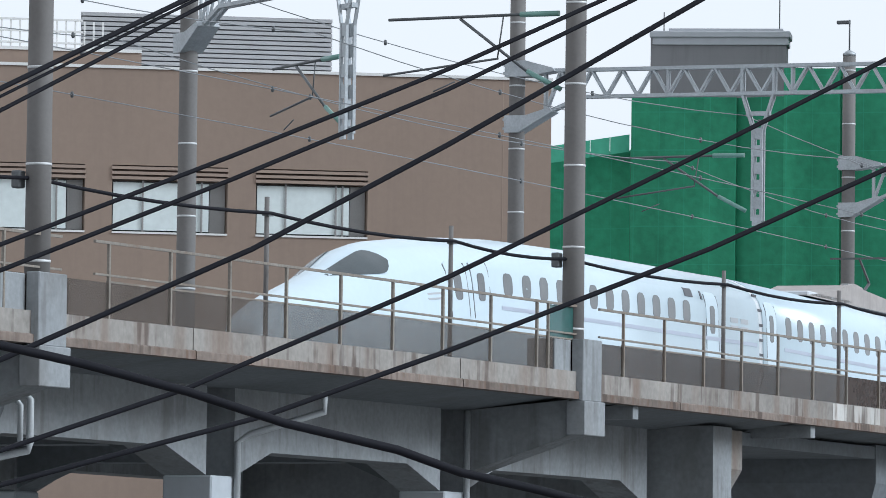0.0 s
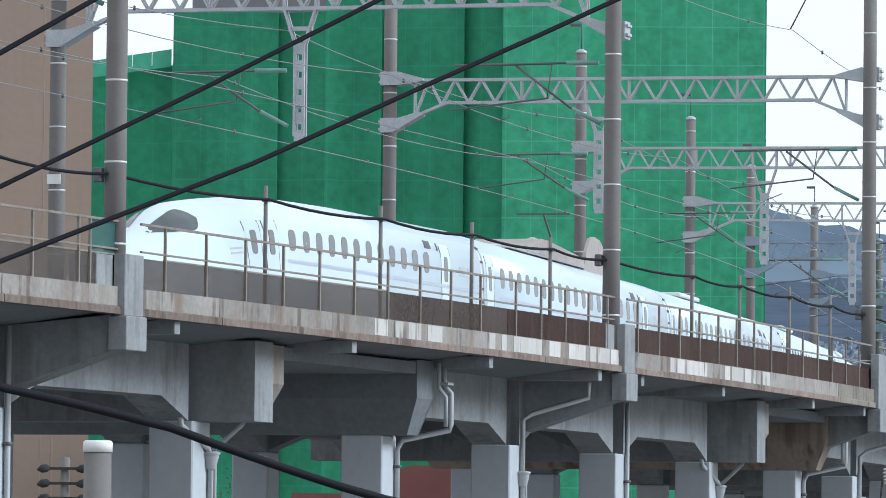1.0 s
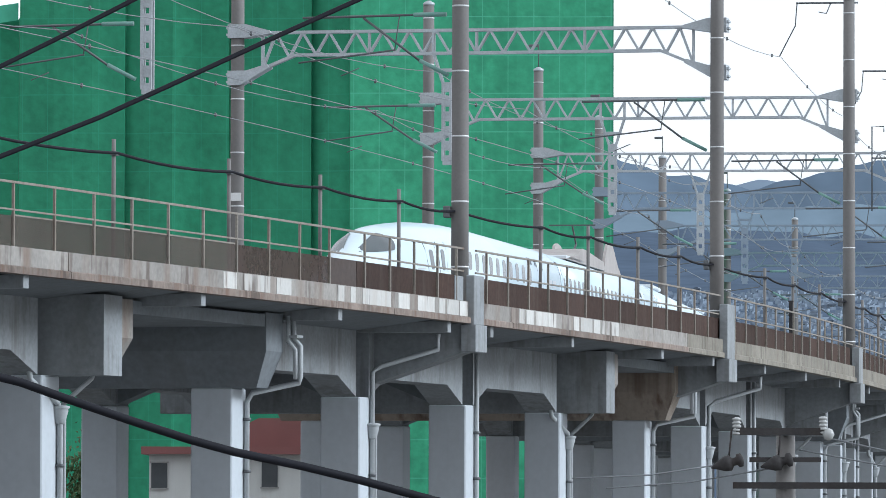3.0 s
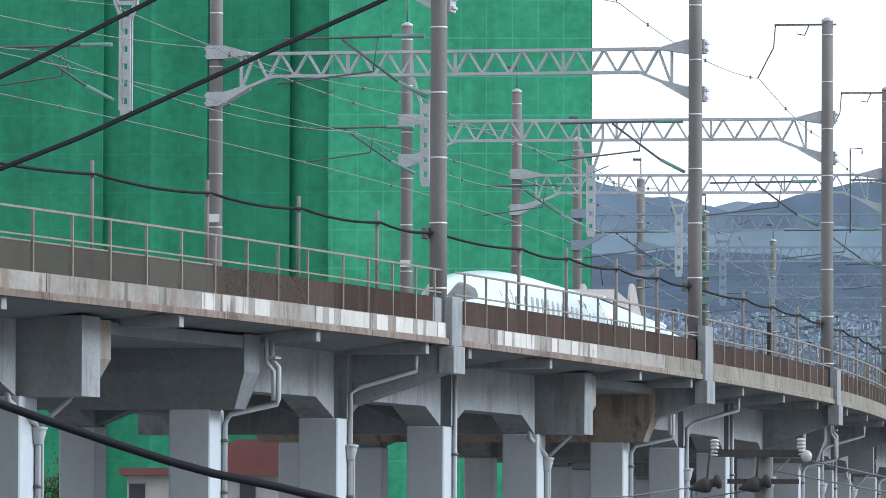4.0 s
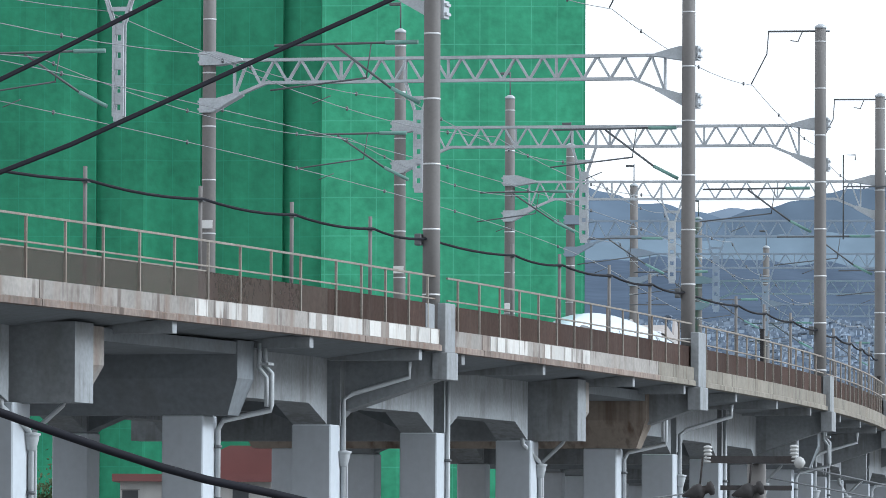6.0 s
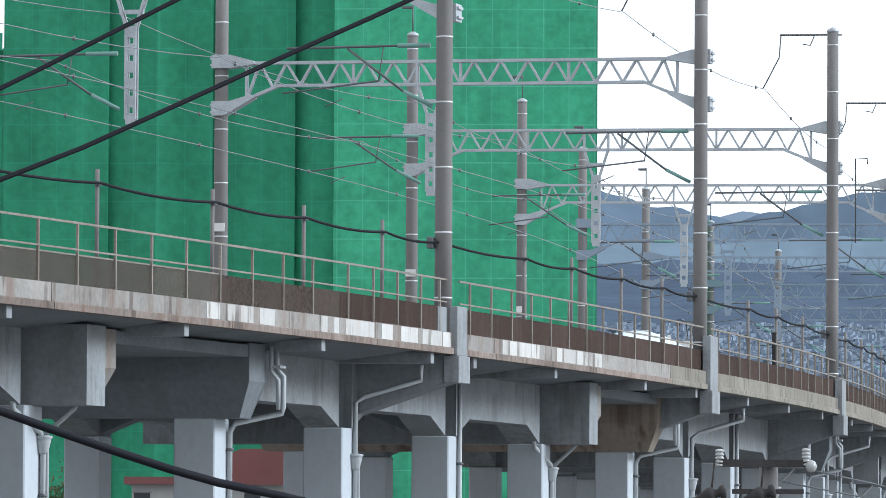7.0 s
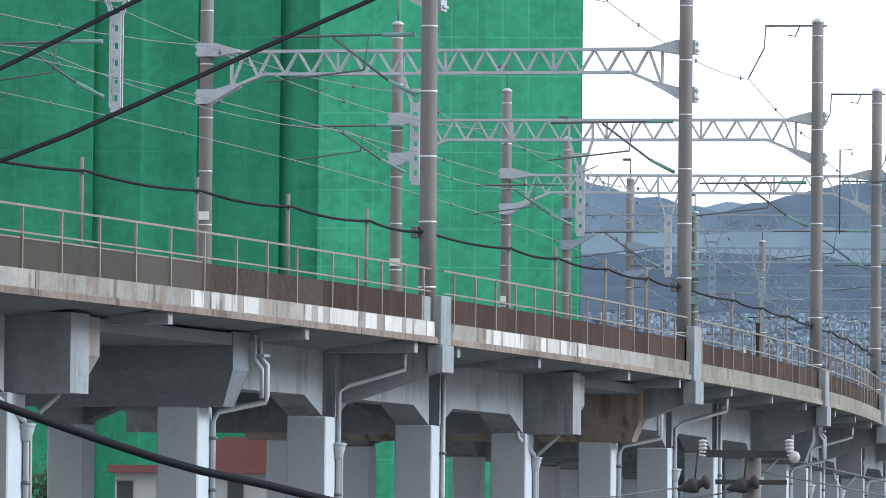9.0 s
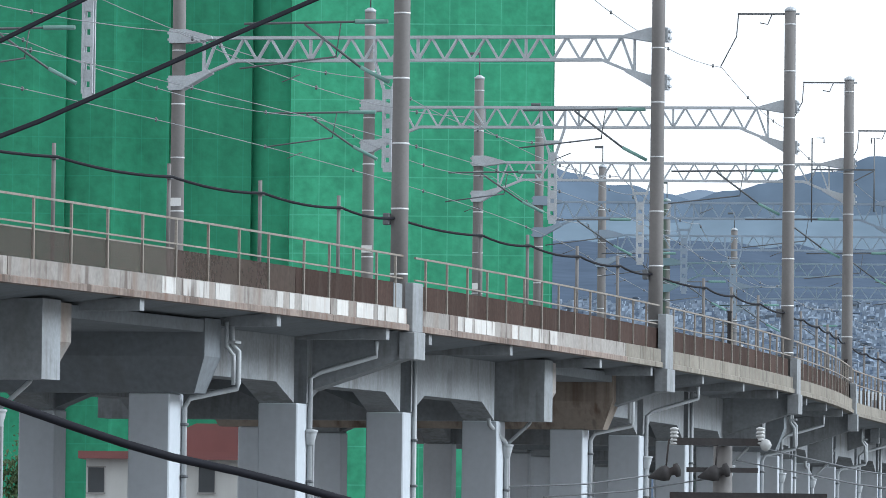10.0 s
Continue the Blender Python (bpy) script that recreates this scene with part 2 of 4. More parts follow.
STATIONS = {"Z": -53.45, "A": -32.4, "B": 0.0, "P1": 30.83, "P2": 60.8, "P3": 92.48, "P4": 121.25, "P5": 151.0, "P6": 181.0, "P7": 212.0}


BEND_END = 97.0         # beyond this the line swings back a little and widens on its open side


def at(s, off=0.0, z=0.0):
    if s > BEND_END:
        h = H0 - K * BEND_END
        e = s - BEND_END
        wide = min(0.05 * e, 5.0) if off > 4 else 0.0
        return at(BEND_END, off, z) + e * Vector((math.sin(h), math.cos(h), 0)) + (wide + 0.00035 * e * e) * Vector((math.cos(h), -math.sin(h), 0))
    h = H0 - K * s
    return Vector((X0 + (math.cos(h) - math.cos(H0)) / K + off * math.cos(h), Y0 + (math.sin(H0) - math.sin(h)) / K - off * math.sin(h), z))


def on_line(s, off=0.0, z=0.0, turn=0.0):
    """Local x points to the open side, y along the line, z up."""
    p = at(s, off, z)
    return pose(p.x, p.y, p.z, 0, 0, -math.degrees(H0 - K * min(s, BEND_END)) + turn)


def sight(u, v, depth):
    """A place at that depth, from the level angles across and above the eye, in 1/11500 rad."""
    vv = v - 0.0122 * (u - 784)
    turn = (u - 784) / 11500
    return Vector((math.tan(turn) * depth, depth, EYE + (951.8 - vv) * depth / 11500 / math.cos(turn)))


# ---- mesh helpers ----
def mesh_of(bm, name, material):
    me = bpy.data.meshes.new(name)
    bmesh.ops.recalc_face_normals(bm, faces=bm.faces)
    bm.to_mesh(me)
    bm.free()
    for m in material if isinstance(material, (list, tuple)) else [material]:
        me.materials.append(m)
    return me


def part(name, bm, material, parent, label="", m=None):
    ob = new(name, bm if isinstance(bm, bpy.types.Mesh) else mesh_of(bm, name, material))
    ob.parent = parent
    if m is not None:
        ob.matrix_basis = m
    return tagged(ob, label)


def thing(name, label, category, m=None, group="", kind=""):
    ob = new(name)
    if m is not None:
        ob.matrix_basis = m
    return tagged(ob, label, category, group, kind)


def box(bm, x0, x1, y0, y1, z0, z1, bevel=0.0, m=None):
    v = [bm.verts.new((x, y, z)) for x in (x0, x1) for y in (y0, y1) for z in (z0, z1)]
    fs = [bm.faces.new([v[i] for i in q]) for q in ((0, 1, 3, 2), (4, 6, 7, 5), (0, 4, 5, 1), (2, 3, 7, 6), (0, 2, 6, 4), (1, 5, 7, 3))]
    if bevel:
        es = list({e for f in fs for e in f.edges})
        r = bmesh.ops.bevel(bm, geom=es, offset=bevel, segments=1, affect="EDGES")
        v = list({w for f in r["faces"] for w in f.verts} | {w for w in v if w.is_valid})
    if m is not None:
        for w in v:
            w.co = m @ w.co
    return bm


def boxed(*a, bevel=0.0, m=None):
    return box(bmesh.new(), *a, bevel=bevel, m=m)


def bar(bm, a, b, w, d=None):
    """A square bar from a to b."""
    a, b = Vector(a), Vector(b)
    d = d or w
    q = (b - a).to_track_quat("Z", "Y").to_matrix().to_4x4()
    return box(bm, -w / 2, w / 2, -d / 2, d / 2, 0, (b - a).length, m=Matrix.Translation(a) @ q)


def tube(bm, pts, r, n=8, r1=None, caps=True):
    """A round tube along points, tapering from r to r1."""
    pts = [Vector(p) for p in pts]
    r1 = r if r1 is None else r1
    rings = []
    side = None
    for i, p in enumerate(pts):
        d = (pts[min(i + 1, len(pts) - 1)] - pts[max(i - 1, 0)]).normalized()
        if side is None:
            side = d.cross(Vector((0, 0, 1)))
            side = Vector((1, 0, 0)) if side.length < 1e-3 else side
        side = (side - side.dot(d) * d).normalized()
        up = side.cross(d)
        k = r + (r1 - r) * i / max(1, len(pts) - 1)
        rings.append([bm.verts.new(p + k * (math.cos(2 * math.pi * j / n) * side + math.sin(2 * math.pi * j / n) * up)) for j in range(n)])
    for a, b in zip(rings, rings[1:]):
        for j in range(n):
            f = bm.faces.new((a[j], a[(j + 1) % n], b[(j + 1) % n], b[j]))
            f.smooth = True
    if caps:
        bm.faces.new(rings[0])
        bm.faces.new(rings[-1])
    return bm


def tubed(pts, r, n=8, r1=None):
    return tube(bmesh.new(), pts, r, n, r1)


def lathe(bm, profile, n=14, m=None):
    """A turned body from (radius, height) pairs round z."""
    rings = []
    for r, z in profile:
        rings.append([bm.verts.new((r * math.cos(2 * math.pi * j / n), r * math.sin(2 * math.pi * j / n), z)) for j in range(n)])
    for a, b in zip(rings, rings[1:]):
        for j in range(n):
            bm.faces.new((a[j], a[(j + 1) % n], b[(j + 1) % n], b[j])).smooth = True
    bm.faces.new(rings[0])
    bm.faces.new(rings[-1])
    if m is not None:
        for ring in rings:
            for w in ring:
                w.co = m @ w.co
    return bm


def sweep(section, s0, s1, step=2.5):
    """A solid of that section (off, z) along the line."""
    bm = bmesh.new()
    n = max(1, round((s1 - s0) / step))
    rings = [[bm.verts.new(at(s0 + (s1 - s0) * i / n, o, z)) for o, z in section] for i in range(n + 1)]
    k = len(section)
    for a, b in zip(rings, rings[1:]):
        for j in range(k):
            bm.faces.new((a[j], a[(j + 1) % k], b[(j + 1) % k], b[j]))
    bm.faces.new(rings[0])
    bm.faces.new(rings[-1])
    return bm


def prism(bm, outline, y0, y1, m=None):
    """An (x, z) outline drawn out along y."""
    a = [bm.verts.new((x, y0, z)) for x, z in outline]
    b = [bm.verts.new((x, y1, z)) for x, z in outline]
    k = len(outline)
    for j in range(k):
        bm.faces.new((a[j], a[(j + 1) % k], b[(j + 1) % k], b[j]))
    bm.faces.new(a)
    bm.faces.new(b)
    if m is not None:
        for w in a + b:
            w.co = m @ w.co
    return bm

# ---- ground and distance ----
g = bmesh.new()
bmesh.ops.create_grid(g, x_segments=40, y_segments=40, size=4950)
tagged(new("ground", mesh_of(g, "ground", GROUND)), "grey earth and paving under and round the viaduct", "ground", kind="structure")


def hill(name, material, depth, ridge, label):
    """A wooded slope at that depth, whose ridge goes through (across, up) angles."""
    bm = bmesh.new()
    rows = []
    us = np.linspace(ridge[0][0], ridge[-1][0], 420)
    vs = np.interp(us, [r[0] for r in ridge], [r[1] for r in ridge])
    for j in range(12):
        k = j / 11
        row = []
        for u, v in zip(us, vs):
            p = sight(u, v, depth)
            wob = noise.noise((p.x * 0.012, k * 5, depth)) * 7 + noise.noise((p.x * 0.05, k * 9, depth)) * 4
            row.append(bm.verts.new((p.x, depth - 700 * (1 - k) ** 1.2, max(0, (p.z + wob) * k ** 0.8))))
        rows.append(row)
    for a, b in zip(rows, rows[1:]):
        for j in range(len(a) - 1):
            bm.faces.new((a[j], a[j + 1], b[j + 1], b[j])).smooth = True
    return tagged(new(name, mesh_of(bm, name, material)), label, "hill", kind="structure")


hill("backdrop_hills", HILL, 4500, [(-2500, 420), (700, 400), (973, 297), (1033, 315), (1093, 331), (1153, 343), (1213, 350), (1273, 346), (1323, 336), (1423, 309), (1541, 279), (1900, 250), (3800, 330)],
     "wooded hills far behind the town, painted hazy blue")
hill("backdrop_far_hills", HILL_FAR, 4900, [(-2500, 430), (900, 390), (1150, 346), (1230, 341), (1330, 345), (1500, 350), (3800, 380)], "hills on the horizon, painted paler for haze")


# extra layer whose pale colour stands for a band of haze
hill("backdrop_pale_hill", HILL_PALE, 4250, [(-2500, 400), (900, 392), (1100, 388), (1250, 392), (1400, 386), (1568, 384), (3800, 380)], "added hill layer painted as a pale haze band above the slope")

# the slope with the town at the foot of the hills
NEAR_V, FAR_V = (2500.0, 700.0), (3900.0, 424.0)


def slope_point(u, k):
    d = NEAR_V[0] + (FAR_V[0] - NEAR_V[0]) * k
    a, b = sight(784, NEAR_V[1], NEAR_V[0]).z, sight(784, FAR_V[1], FAR_V[0]).z
    return Vector(((u - 784) * d / 11500, d, a + (b - a) * k))


bm = bmesh.new()
rows = []
for k in np.linspace(-0.5, 1.0, 40):
    row = []
    for u in np.linspace(-1500, 3500, 300):
        p = slope_point(u, k)
        top = 7 * noise.noise((p.x * 0.006, 4.0, 0)) + 3 * noise.noise((p.x * 0.05, 9.0, 0))
        row.append(bm.verts.new((p.x, p.y, max(-1.0, p.z + top * max(0, k) ** 2 + 0.3 * max(0, k - 0.4) * noise.noise((p.x * 0.03, p.y * 0.03, 0))))))
    rows.append(row)
for a, b in zip(rows, rows[1:]):
    for j in range(len(a) - 1):
        bm.faces.new((a[j], a[j + 1], b[j + 1], b[j])).smooth = True
tagged(new("backdrop_slope", mesh_of(bm, "backdrop_slope", HILL_NEAR)), "wooded slope above the town, painted dark blue for haze", "hill", kind="structure")

# ---- viaduct: deck, bays of columns and beams ----
via = thing("viaduct", "weathered grey concrete railway viaduct on rows of columns", "viaduct", kind="structure")
S0, S1 = -96.0, 330.0
part("deck", sweep([(7.1, TOP - 0.45), (7.1, TOP - 0.12), (-7.1, TOP - 0.12), (-7.1, TOP - 0.45), (-5.0, TOP - 0.72), (5.0, TOP - 0.72)], S0, S1, 3), SHADED_CONCRETE, via)
part("edge_beam", sweep([(-7.1, TOP - 0.5), (-7.1, TOP), (-7.3, TOP), (-7.3, TOP - 0.5)], S0, S1, 3), FASCIA, via)
COL_TOP = EYE + 3.12
BLOCKS = [-95.2, -53.2, -11.2, 30.8, 72.8, 114.8, 156.8, 198.8]
COLS = (0.0, 9.8, 19.6, 30.1)


def column():
    return boxed(-0.48, 0.48, -0.5, 0.5, -COL_TOP - 0.2, 0.0, bevel=0.03)


def haunched(length):
    """A beam between two columns, deeper at its ends."""
    hz, mid, top = 0.0, 0.47, EYE + 4.8 - COL_TOP
    pts = [(0.5, hz), (2.0, mid), (length - 2.0, mid), (length - 0.5, hz), (length - 0.5, top), (0.5, top)]
    bm = bmesh.new()
    return prism(bm, pts, -0.42, 0.42, pose(0, 0, 0, 0, 0, 90))


col_me = mesh_of(column(), "column", COLUMN)
beam_me = [mesh_of(haunched(b - a), "side_beam", CONCRETE) for a, b in zip(COLS, COLS[1:])]
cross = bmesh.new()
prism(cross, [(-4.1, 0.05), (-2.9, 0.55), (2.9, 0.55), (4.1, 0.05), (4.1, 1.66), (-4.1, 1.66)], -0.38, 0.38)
cross_me = mesh_of(cross, "cross_beam", SHADED_CONCRETE)
end = bmesh.new()
prism(end, [(-6.1, 0.0), (6.22, 0.0), (6.22, 1.64), (-6.1, 1.64)], -0.52, 0.56)
end_me = mesh_of(end, "end_beam", CONCRETE)
end2 = bmesh.new()
levels = [[end2.verts.new((x, y, z)) for x, y in ((-w, y0), (w, y0), (w, 0.6), (-w, 0.6))] for z, w, y0 in ((1.64, 5.95, -0.6), (0.8, 5.95, -0.6), (0.0, 5.6, -0.2))]
for lo, hi in zip(levels, levels[1:]):
    for j in range(4):
        end2.faces.new((lo[j], lo[(j + 1) % 4], hi[(j + 1) % 4], hi[j]))
end2.faces.new(levels[0])
end2.faces.new(levels[-1])
end2_me = mesh_of(end2, "end_beam", RUSTY)
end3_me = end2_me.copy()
end3_me.materials[0] = SHADED_CONCRETE
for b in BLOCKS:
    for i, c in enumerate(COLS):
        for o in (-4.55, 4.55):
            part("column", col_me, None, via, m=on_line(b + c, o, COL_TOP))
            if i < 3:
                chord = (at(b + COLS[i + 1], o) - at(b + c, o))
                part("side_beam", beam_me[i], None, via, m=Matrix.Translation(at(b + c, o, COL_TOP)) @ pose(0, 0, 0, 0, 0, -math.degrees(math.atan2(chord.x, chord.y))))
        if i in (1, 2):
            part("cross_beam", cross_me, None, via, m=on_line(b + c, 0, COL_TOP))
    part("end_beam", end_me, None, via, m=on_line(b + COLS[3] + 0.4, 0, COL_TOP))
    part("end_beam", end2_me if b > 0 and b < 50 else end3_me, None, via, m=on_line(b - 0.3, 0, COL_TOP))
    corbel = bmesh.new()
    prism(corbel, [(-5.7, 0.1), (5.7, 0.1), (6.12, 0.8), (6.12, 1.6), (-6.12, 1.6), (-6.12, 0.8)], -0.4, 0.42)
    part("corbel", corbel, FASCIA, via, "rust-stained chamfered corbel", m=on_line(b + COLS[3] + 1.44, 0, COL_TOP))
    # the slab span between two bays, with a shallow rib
    part("gap_rib", boxed(-5.9, 5.9, -5.2, 5.2, EYE + 4.45, EYE + 4.72), SHADED_CONCRETE, via, m=on_line(b - 6.0))

# edge beam in cast lengths, with a dripping lip and bright repair patches
s = -70.0
while s < 215:
    n = 10.5
    part("edge_beam", sweep([(7.1, TOP - 0.37), (7.1, TOP), (EDGE, TOP), (EDGE, TOP - 0.37)], s + 0.02, s + n - 0.02, 2.6), FASCIA if s < 20 else FASCIA_OLD, via)
    part("drip_lip", sweep([(7.1, TOP - 0.52), (7.1, TOP - 0.37), (EDGE + 0.04, TOP - 0.37), (EDGE + 0.06, TOP - 0.39), (EDGE + 0.06, TOP - 0.52)], s + 0.02, s + n - 0.02, 2.6), LIP if s < 20 else FASCIA_OLD, via)
    s += n
for a, w in ((-19.0, 0.85), (-17.7, 1.75), (-15.5, 1.0), (-11.2, 0.5), (-10.2, 0.35), (-9.3, 2.2), (-6.5, 0.9), (-4.9, 1.4), (-3.1, 0.5), (-2.4, 1.0), (-1.3, 0.7), (4.3, 0.5), (5.0, 0.75), (6.0, 1.2), (7.25, 0.85),
             (10.0, 0.6), (10.8, 1.3), (12.3, 0.7), (13.2, 0.9), (14.3, 1.0)):
    part("repair_patch", sweep([(EDGE, TOP - 0.36), (EDGE, TOP - 0.015), (EDGE + 0.008, TOP - 0.015), (EDGE + 0.008, TOP - 0.36)], a, a + w, 3), PATCH, via, "whitish repair patch")

# railing on the open side: posts, two rails, brown panels between the posts
railing = thing("railing", "rusty steel railing with brown panels along the edge of the viaduct", "railing", kind="structure")
PITCH = 2.1
post_me = mesh_of(boxed(-0.027, 0.027, -0.027, 0.027, -0.25, 1.26, bevel=0.006), "post", RAIL_STEEL)
# first post, count and spacing of each run of railing between two pedestals
RUNS = [(-74.3, 10, 2.13), (-51.72, 9, 2.115), (-34.27, 1, 2.0), (-30.58, 6, 2.13), (-17.8, 4, 2.13), (-8.75, 4, 1.98), (-1.17, 1, 1.5), (1.61, 14, 2.05), (32.8, 14, 1.93), (62.7, 15, 1.95), (94.4, 14, 1.95), (123.0, 38, 2.0)]
for s0, count, step in RUNS:
    kind = PANEL_CLEAR if s0 < -33 else PANEL_HALF if s0 < -20 else PANEL_DIRTY if s0 < -9 else PANEL
    pane_me = mesh_of(boxed(-0.012, 0.012, 0.012, step - 0.012, 0.0, 0.6), "panel", kind)
    for k in range(count):
        part("post", post_me, None, railing, m=on_line(s0 + k * step, 7.18, TOP))
        if step > 1.6:
            part("panel", pane_me, None, railing, m=on_line(s0 + k * step, 7.145, TOP))
    if s0 in (-51.72, -30.58):
        # tie flats of pale strip along the head of the panels
        part("panel_rail", sweep([(7.13, TOP + 0.6), (7.13, TOP + 0.63), (7.16, TOP + 0.63), (7.16, TOP + 0.6)], s0, s0 + count * step, 4), RAIL_STEEL, railing)
for s0, s1, kind in ((-53.0, -51.75, PANEL_CLEAR), (-9.27, -8.76, PANEL), (-32.0, -30.6, PANEL_HALF), (0.4, 1.6, PANEL), (31.3, 32.78, PANEL), (61.2, 62.68, PANEL), (92.9, 94.38, PANEL)):
    part("panel", sweep([(7.133, TOP), (7.133, TOP + 0.6), (7.157, TOP + 0.6), (7.157, TOP)], s0, s1, 2), kind, railing)
for a, b in ((-74, -53.3), (-52.2, -32.9), (-31.8, -0.5), (0.6, 30.3), (31.4, 60.4), (61.3, 92), (93, 121), (122, 200)):
    part("top_rail", sweep([(7.155, TOP + 1.225), (7.155, TOP + 1.27), (7.205, TOP + 1.27), (7.205, TOP + 1.225)], a, b, 4), RAIL_STEEL, railing)
    part("middle_rail", sweep([(7.155, TOP + 0.70), (7.155, TOP + 0.735), (7.2, TOP + 0.735), (7.2, TOP + 0.70)], a, b, 4), RAIL_STEEL, railing)
part("end_panel", sweep([(7.12, TOP + 0.62), (7.12, TOP + 1.22), (7.145, TOP + 1.22), (7.145, TOP + 0.62)], -34.1, -33.0, 2), PANEL_GREEN, railing, "dark green clear panel")
far_rail = thing("far_railing", "rusty steel railing along the far edge of the viaduct", "railing", kind="structure")
s = -74.0
while s < 260:
    part("post", post_me, None, far_rail, m=on_line(s, -7.18, TOP))
    s += PITCH
for dz in (0.7, 1.24):
    part("top_rail", sweep([(-7.15, TOP + dz), (-7.15, TOP + dz + 0.05), (-7.21, TOP + dz + 0.05), (-7.21, TOP + dz)], -74, 260, 4), RAIL_STEEL, far_rail)
part("far_panel", sweep([(-7.08, TOP), (-7.08, TOP + 0.66), (-7.1, TOP + 0.66), (-7.1, TOP)], -74, 260, 4), PANEL, far_rail)

# tracks, which dip below the parapet where the curve begins
def dip(s):
    e = min(1.0, max(0.0, (s - 5) / 55))
    return 0.38 * e * e * (3 - 2 * e)


STEPS = [S0] + [5 + 5 * k for k in range(12)] + [S1]
for o in (TRACK, TRACK + 4.3):
    tr = thing("track", "slab railway track with two steel rails on the viaduct", "track", kind="structure")
    for a, b in zip(STEPS, STEPS[1:]):
        z = RAIL_Z - dip((a + b) / 2 if b - a < 6 else (a if a > 5 else b))
        part("track_slab", sweep([(o - 1.2, TOP - 0.42), (o - 1.2, z - 0.18), (o + 1.2, z - 0.18), (o + 1.2, TOP - 0.42)], a, b, 4), BALLAST, tr)
        for d in (-0.75, 0.75):
            part("rail", sweep([(o + d - 0.035, z - 0.18), (o + d - 0.035, z), (o + d + 0.035, z), (o + d + 0.035, z - 0.18)], a, b, 4), STEEL, tr)

# pedestals that carry the near poles, each on a tapering bracket
for key, s in STATIONS.items():
    tall = 0.62 if key != "P1" else 1.0
    ped = thing("pole_pedestal", "pale concrete pedestal with a bracket outside the edge beam", "pedestal", on_line(s + {"Z": -0.5, "A": -0.28}.get(key, 0.0), 0, TOP), "pedestals")
    back = -0.5 if key in ("Z", "A", "B") else -0.8
    part("upper_block", boxed(7.2, 7.44, back, 0.42, -0.55, tall, bevel=0.015), CONCRETE, ped)
    part("lower_block", boxed(7.12, 7.5, back - 0.05, 0.46, -1.2, -0.55, bevel=0.015), CONCRETE, ped)
    br = bmesh.new()
    prism(br, [(4.9, -1.95), (7.12, -1.2), (7.12, -0.53), (4.9, -0.73)], -0.42, 0.4)
    part("bracket", br, CONCRETE, ped)
    if key in ("Z", "A", "B"):
        part("socket", boxed(6.62, 7.19, -1.3, -0.5, -0.11, tall - 0.03, bevel=0.015), CONCRETE, ped)


# ---- poles, gantries ----
def pole(name_label, s, off, z0, height, r=0.2, tag=False):
    p = thing("catenary_pole", name_label, "pole", on_line(s, off, z0), "catenary poles")
    part("shaft", tubed([(0, 0, z) for z in np.linspace(0, height, 5)], r * 1.06, 18, r * 0.92), POLE, p)
    for z in np.arange(0.9, height, 1.55):
        bm = bmesh.new()
        k = 1.06 - 0.14 * z / height
        lathe(bm, [(r * k + 0.004, z), (r * k + 0.008, z + 0.005), (r * k + 0.008, z + 0.035), (r * k + 0.004, z + 0.04)], 18)
        part("band", bm, BAND, p)
    if tag:
        part("plate", boxed(-0.17, 0.17, -r * 1.12 - 0.012, -r * 1.06, 4.16, 4.40), COPING, p, "small white number plate")
    part("cap", lathe(bmesh.new(), [(r * 0.97, height), (r * 0.97, height + 0.08), (r * 0.3, height + 0.16)], 14), STEEL, p)
    return p


